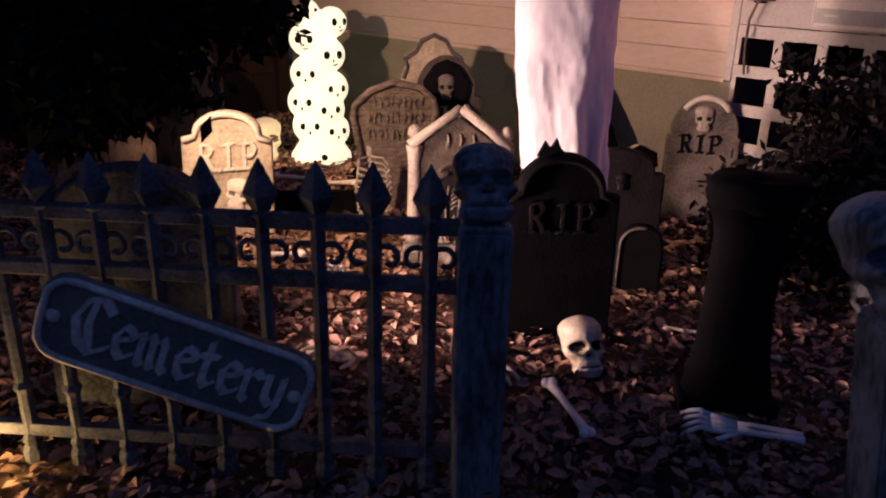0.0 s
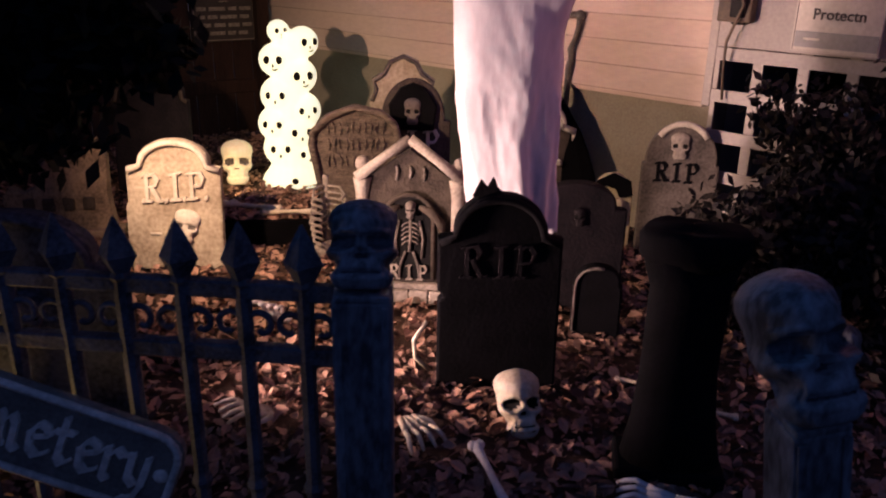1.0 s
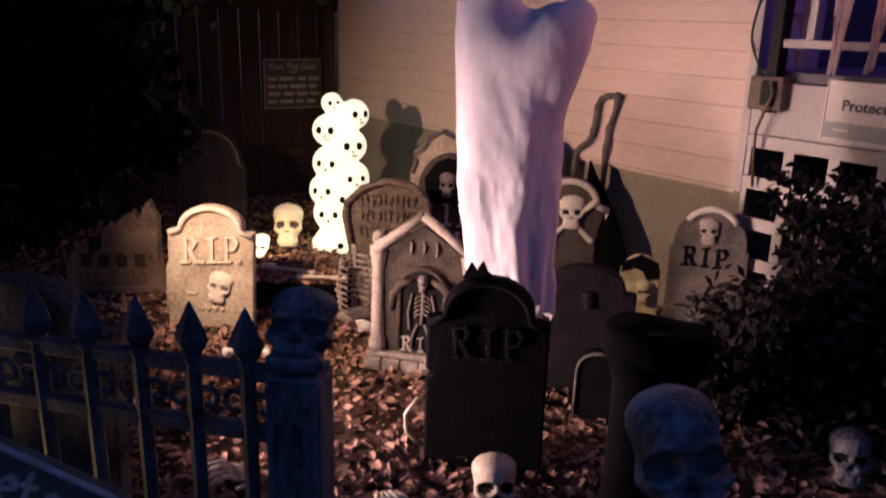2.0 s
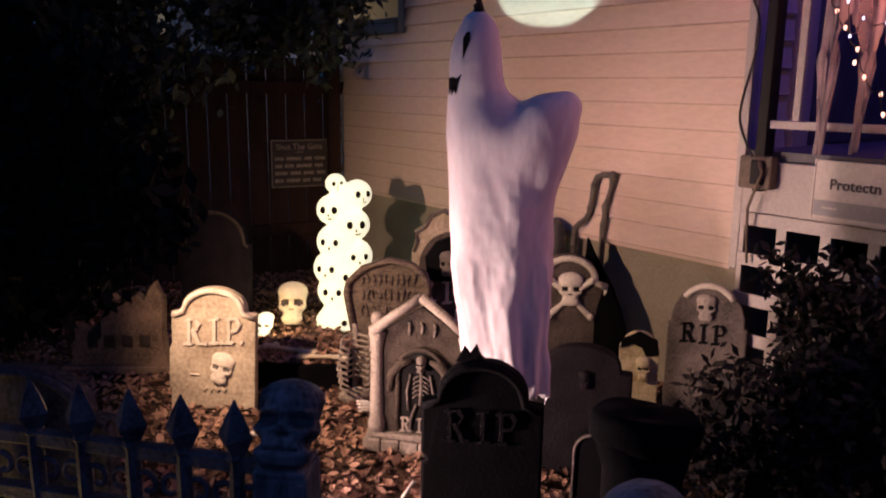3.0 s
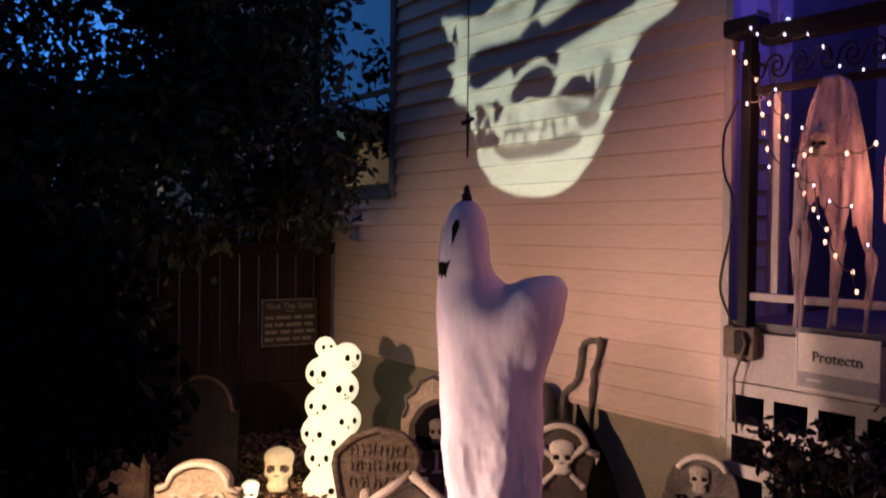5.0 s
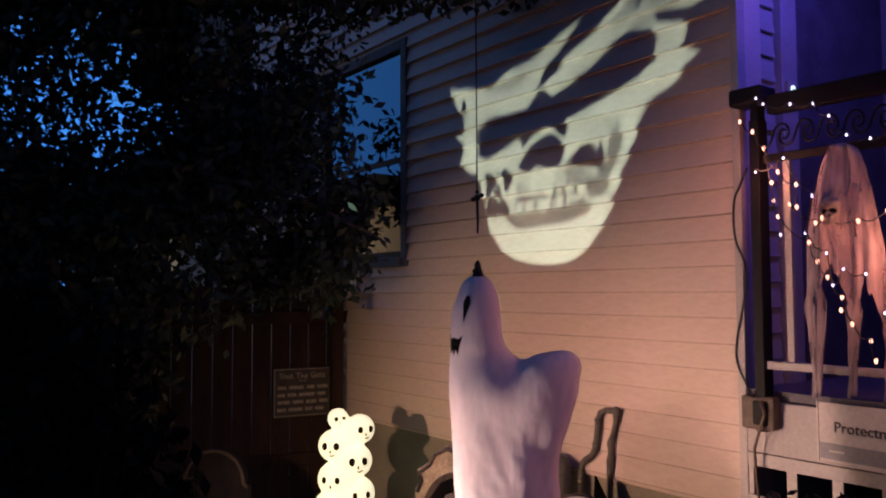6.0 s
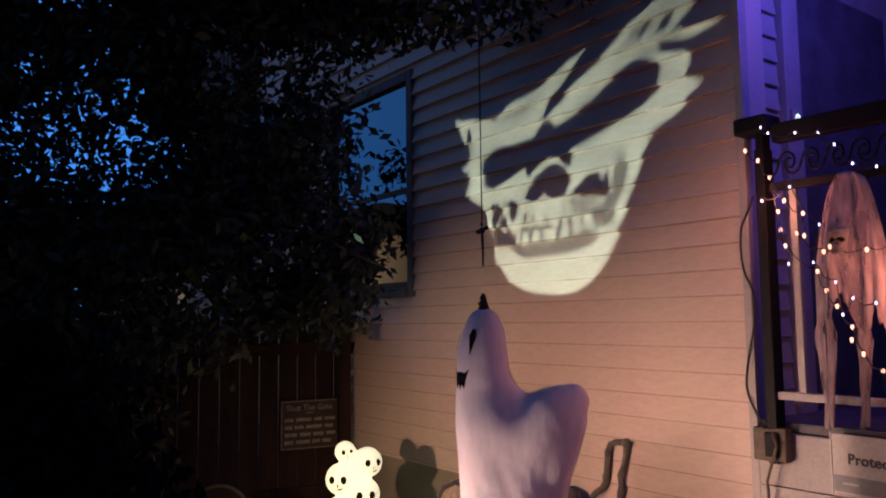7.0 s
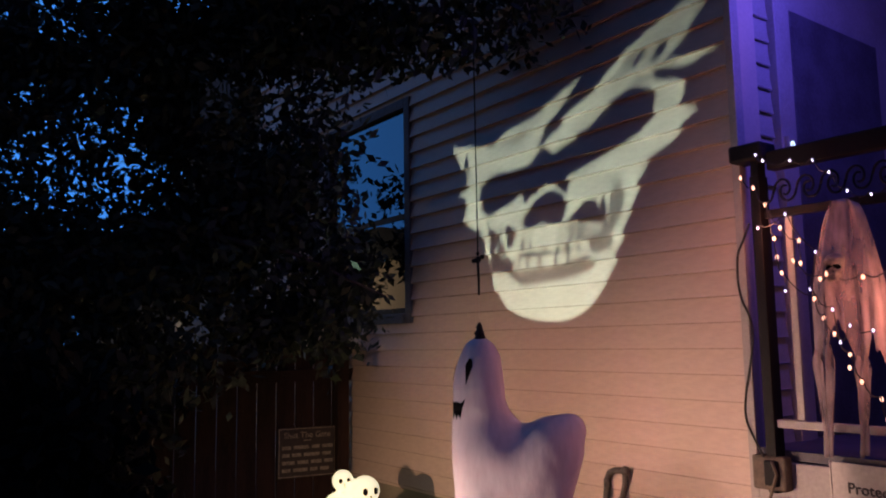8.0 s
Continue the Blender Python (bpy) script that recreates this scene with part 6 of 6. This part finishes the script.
    sheet("slide_bite", [(1.47, 2.12), (1.33, 2.12), (1.15, 2.11), (0.97, 2.11), (0.97, 2.1), (1.15, 2.1), (1.33, 2.1), (1.47, 2.1)])
    sheet("slide_film", [(2.2, 1.6), (2.2, 3.3), (0.0, 3.3), (0.0, 1.6)], mat=M_FILMFAINT, depth=0.128)
    # half-tones of the picture: grey film over the cheek, gum, brow and crown
    sheet("slide_film", [(0.75, 2.36), (0.68, 2.43), (0.66, 2.33), (0.68, 2.26), (0.73, 2.18), (0.77, 2.09), (0.88, 2.07), (0.88, 2.17), (0.79, 2.22), (0.76, 2.28)], mat=M_FILM, depth=0.124)
    sheet("slide_film", [(1.59, 2.04), (1.4, 2.02), (1.17, 2.03), (0.96, 2.06), (0.85, 2.05), (0.9, 1.99), (1.0, 1.96), (1.18, 1.95), (1.41, 1.94), (1.54, 2.0)], mat=M_FILM, depth=0.124)
    sheet("slide_film", [(1.05, 2.3), (0.98, 2.23), (0.87, 2.22), (0.83, 2.15), (0.88, 2.11), (0.95, 2.2), (1.07, 2.23)], mat=M_FILMPALE, depth=0.124)
    sheet("slide_film", [(0.73, 2.94), (0.63, 3.04), (0.48, 3.12), (0.29, 3.19), (0.17, 3.23), (0.12, 3.17), (0.2, 3.09), (0.26, 3.02), (0.22, 2.94), (0.26, 2.85), (0.46, 2.88), (0.6, 2.9)], mat=M_FILMPALE, depth=0.124)
    sheet("slide_film", [(1.83, 2.81), (1.67, 2.79), (1.49, 2.82), (1.27, 2.88), (1.3, 2.81), (1.44, 2.79), (1.62, 2.79)], mat=M_FILMPALE, depth=0.124)
    rng = random.Random(21)
    for k in range(26):  # broken marks over the far teeth
        u, z = rng.uniform(1.50, 1.74), rng.uniform(2.02, 2.30)
        if u > 1.76 - (2.30 - z) * 0.22:
            continue
        a, b = rng.uniform(0.008, 0.018), rng.uniform(0.018, 0.050)
        sheet("slide_speck", [(u + a * math.cos(q) * rng.uniform(0.7, 1.2), z + b * math.sin(q) * rng.uniform(0.7, 1.2)) for q in [i * math.pi / 4 for i in range(8)]])
    for u, z, h in ((1.41, 2.18, 0.045), (1.34, 2.165, 0.040), (1.24, 2.15, 0.035), (1.14, 2.13, 0.045), (1.07, 2.13, 0.04), (0.98, 2.15, 0.05), (1.45, 2.07, 0.045), (1.37, 2.065, 0.05), (1.28, 2.06, 0.045), (1.15, 2.065, 0.045), (1.05, 2.075, 0.045), (0.89, 2.14, 0.05)):  # gaps between the teeth
        sheet("slide_gap", [(u - 0.006, z + h * 0.8), (u + 0.016, z + h * 0.3), (u + 0.013, z - h * 0.8), (u - 0.004, z - h)])
    for u, z, r in ((0.78, 2.21, 0.016), (0.84, 2.13, 0.018), (0.92, 2.06, 0.016), (1.02, 2.00, 0.018), (1.30, 1.99, 0.014), (1.46, 1.97, 0.016), (1.02, 2.17, 0.016)):  # pocks in the jaw
        sheet("slide_speck", [(u + r * math.cos(q) * rng.uniform(0.7, 1.3), z + r * 0.8 * math.sin(q) * rng.uniform(0.7, 1.2)) for q in [i * math.pi / 4 for i in range(8)]])
    lamp("projector_lamp", "SPOT", look(PROJ, aim), 760, (0.70, 1.0, 0.90), radius=0.0005, cone=70, blend=0.2)


make_projector()


# ---- trees, shrub and what stands beyond ----
def make_tree(name, base, trunk, limbs, clumps, size, label, mat, seed):
    ob = thing(name, pose(*base), label, "tree" if trunk else "shrub")
    shift = Vector(base)
    if trunk:
        part("trunk", roughen(tube(bmesh.new(), [Vector(p) - shift for p in trunk[0]], trunk[1], 12), 0.012, 9), M_BARK, ob, smooth=True)
    for pts, r in limbs:
        part("limb", tube(bmesh.new(), [Vector(p) - shift for p in pts], [r * (1 - 0.75 * k / (len(pts) - 1)) for k in range(len(pts))], 7), M_BARK, ob, smooth=True)
    crown = leaves("crown", [(tuple(Vector(c) - shift), r, n) for c, r, n in clumps], size, mat, ob, seed)
    crown["kind"] = "stuff"


make_tree("yew_tree", (-3.0, 4.0, 0), ([(-3.0, 4.0, 0), (-3.02, 4.0, 0.8), (-2.95, 4.0, 1.8), (-2.8, 4.1, 2.8), (-2.6, 4.2, 3.9)], [0.16, 0.13, 0.11, 0.08, 0.05]),
          [([(-2.95, 4.0, 1.6), (-2.3, 3.9, 2.0), (-1.7, 4.0, 2.3)], 0.05), ([(-2.8, 4.1, 2.8), (-1.8, 4.2, 3.4), (-0.4, 4.3, 3.7), (0.5, 4.3, 3.75)], 0.06), ([(-2.9, 4.0, 1.0), (-2.2, 3.6, 0.9)], 0.04), ([(-1.7, 4.0, 2.3), (-1.0, 4.4, 2.15), (-0.5, 4.6, 1.9)], 0.025), ([(-2.8, 4.1, 2.6), (-3.6, 4.6, 3.2), (-4.4, 5.0, 3.4)], 0.05)],
          [((-2.55, 3.7, 1.35), (0.95, 0.75, 0.95), 11000), ((-3.4, 3.6, 1.3), (1.0, 0.9, 1.2), 7000), ((-1.75, 3.85, 1.25), (0.30, 0.35, 0.75), 1500), ((-1.55, 4.0, 1.75), (0.45, 0.4, 0.55), 1600), ((-1.2, 4.3, 3.72), (1.9, 0.8, 0.42), 7000), ((0.3, 4.2, 3.78), (0.8, 0.5, 0.36), 2600),
           ((-2.1, 4.1, 2.95), (1.05, 0.7, 0.60), 3200), ((-2.6, 4.0, 2.05), (1.05, 0.5, 0.45), 5200), ((-1.18, 5.0, 2.6), (0.30, 0.25, 0.70), 1500), ((-3.2, 4.3, 2.9), (1.0, 0.8, 0.5), 1900), ((-0.95, 5.0, 1.85), (0.28, 0.25, 0.40), 1000), ((-0.7, 4.35, 3.36), (1.25, 0.45, 0.24), 3600), ((-3.0, 4.9, 2.3), (1.2, 0.7, 0.55), 4200), ((-1.7, 4.6, 2.35), (0.6, 0.5, 0.5), 2600), ((-1.2, 4.4, 2.35), (0.55, 0.45, 0.65), 2300), ((-0.76, 4.66, 1.95), (0.24, 0.24, 0.34), 420), ((-3.2, 4.3, 3.6), (1.5, 1.0, 0.45), 4200), ((-0.95, 4.55, 2.9), (0.40, 0.35, 0.35), 380), ((-1.75, 5.3, 2.6), (0.5, 0.35, 0.75), 2400), ((-1.15, 4.6, 1.74), (0.36, 0.22, 0.20), 1300), ((-0.72, 4.85, 2.05), (0.16, 0.15, 0.16), 160), ((-1.85, 4.40, 3.21), (0.28, 0.28, 0.28), 1100), ((-1.90, 4.26, 3.48), (0.30, 0.30, 0.30), 1100), ((-2.40, 4.00, 3.28), (0.36, 0.3, 0.13), 900), ((-1.10, 5.74, 2.80), (0.14, 0.14, 0.24), 120), ((-0.93, 5.60, 2.30), (0.16, 0.14, 0.22), 200), ((-1.80, 4.45, 2.95), (0.20, 0.2, 0.26), 700)],
          0.072, "dark spreading evergreen tree with low hanging leafy branches", M_LEAF, 31)
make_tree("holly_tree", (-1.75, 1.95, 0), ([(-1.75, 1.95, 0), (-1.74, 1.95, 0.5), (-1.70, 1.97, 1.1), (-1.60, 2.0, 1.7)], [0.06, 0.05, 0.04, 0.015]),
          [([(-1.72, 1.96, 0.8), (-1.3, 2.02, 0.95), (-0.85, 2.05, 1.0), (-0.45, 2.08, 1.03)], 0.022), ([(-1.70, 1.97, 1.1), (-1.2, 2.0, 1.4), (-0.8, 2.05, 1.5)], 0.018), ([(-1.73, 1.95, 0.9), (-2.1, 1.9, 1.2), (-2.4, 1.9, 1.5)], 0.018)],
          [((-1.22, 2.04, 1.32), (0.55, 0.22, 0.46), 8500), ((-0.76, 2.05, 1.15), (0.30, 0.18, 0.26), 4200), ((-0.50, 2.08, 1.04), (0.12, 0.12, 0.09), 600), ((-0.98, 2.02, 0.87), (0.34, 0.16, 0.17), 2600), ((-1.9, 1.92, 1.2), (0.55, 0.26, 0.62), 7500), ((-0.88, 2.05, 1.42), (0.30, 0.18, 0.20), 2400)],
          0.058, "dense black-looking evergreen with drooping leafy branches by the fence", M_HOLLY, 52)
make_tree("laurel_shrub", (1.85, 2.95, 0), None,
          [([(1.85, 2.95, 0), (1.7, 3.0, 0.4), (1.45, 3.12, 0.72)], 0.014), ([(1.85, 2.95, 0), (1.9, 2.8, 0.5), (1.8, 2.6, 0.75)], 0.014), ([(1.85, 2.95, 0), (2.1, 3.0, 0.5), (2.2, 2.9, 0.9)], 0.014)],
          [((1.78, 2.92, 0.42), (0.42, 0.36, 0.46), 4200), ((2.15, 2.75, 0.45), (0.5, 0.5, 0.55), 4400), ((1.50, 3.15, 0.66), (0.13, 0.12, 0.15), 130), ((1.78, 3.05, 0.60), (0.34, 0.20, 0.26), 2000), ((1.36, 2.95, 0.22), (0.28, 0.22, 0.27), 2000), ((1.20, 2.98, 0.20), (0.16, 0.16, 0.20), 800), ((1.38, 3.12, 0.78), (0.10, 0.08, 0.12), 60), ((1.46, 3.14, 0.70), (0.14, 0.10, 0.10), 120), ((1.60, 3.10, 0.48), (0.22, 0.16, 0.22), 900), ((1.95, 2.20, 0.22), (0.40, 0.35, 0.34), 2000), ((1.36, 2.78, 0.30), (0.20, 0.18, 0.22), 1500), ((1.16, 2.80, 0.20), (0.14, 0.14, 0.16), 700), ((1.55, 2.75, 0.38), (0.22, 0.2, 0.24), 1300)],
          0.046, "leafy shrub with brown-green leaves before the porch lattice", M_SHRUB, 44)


def make_far_house(name, m, wide, tall, label, mat, boards, windows=(), rise=1.6):
    ob = thing(name, m, label, "house")
    part("wall", boxes(((0, 0, 0), (wide, 5.0, tall))), mat, ob)
    for k in range(boards):
        z = tall - (k + 1) * 0.14
        b2 = bmesh.new()
        vs = [b2.verts.new(p) for p in ((0, -0.004, z), (0, -0.024, z), (0, -0.006, z + 0.14), (wide, -0.004, z), (wide, -0.024, z), (wide, -0.006, z + 0.14))]
        for f in ((0, 1, 4, 3), (1, 2, 5, 4), (0, 2, 1), (3, 4, 5), (0, 3, 5, 2)):
            b2.faces.new([vs[i] for i in f])
        part("siding_board", b2, mat, ob)
    roof = slab([(-0.4, tall - 0.1), (-0.4, tall), (wide / 2, tall + rise), (wide + 0.4, tall), (wide + 0.4, tall - 0.1)], 5.6, 0.0, -0.45)
    part("roof", roof, M_ROOF, ob)
    for x, z, w, h in windows:
        win = part("window", boxes(((x - 0.06, -0.05, z - 0.06), (x + w + 0.06, -0.026, z + h + 0.06))), M_TRIM, ob)
        part("pane", boxes(((x, -0.056, z), (x + w / 2 - 0.02, -0.051, z + h)), ((x + w / 2 + 0.02, -0.056, z), (x + w, -0.051, z + h))), M_PANE_LIT, win)


make_far_house("neighbour_house", Matrix.Translation((-5.2, 11.0, 0)) @ Matrix.Rotation(math.atan2(-0.686, 0.727), 4, "Z"), 5.0, 4.6, "dim blue-grey lap-sided house beyond the fence", M_NEIGHBOUR, 24)
make_far_house("distant_house", pose(-9.6, 15.0, 0, 0, 0, 0), 6.0, 3.3, "dark distant house with one dim window", M_NEIGHBOUR, 0, ((2.1, 1.7, 0.55, 1.3),))
make_far_house("street_house", pose(-12.0, 4.5, 0, 0, 0, 98), 7.0, 3.6, "cream house across the way with a warm porch lamp", M_SIDING, 0, ((1.0, 1.0, 0.9, 1.3), (4.6, 1.0, 0.9, 1.3)), 0.6)
lamp("street_porch_lamp", "POINT", pose(-11.2, 9.6, 2.6), 150, (1.0, 0.82, 0.5), radius=0.08)
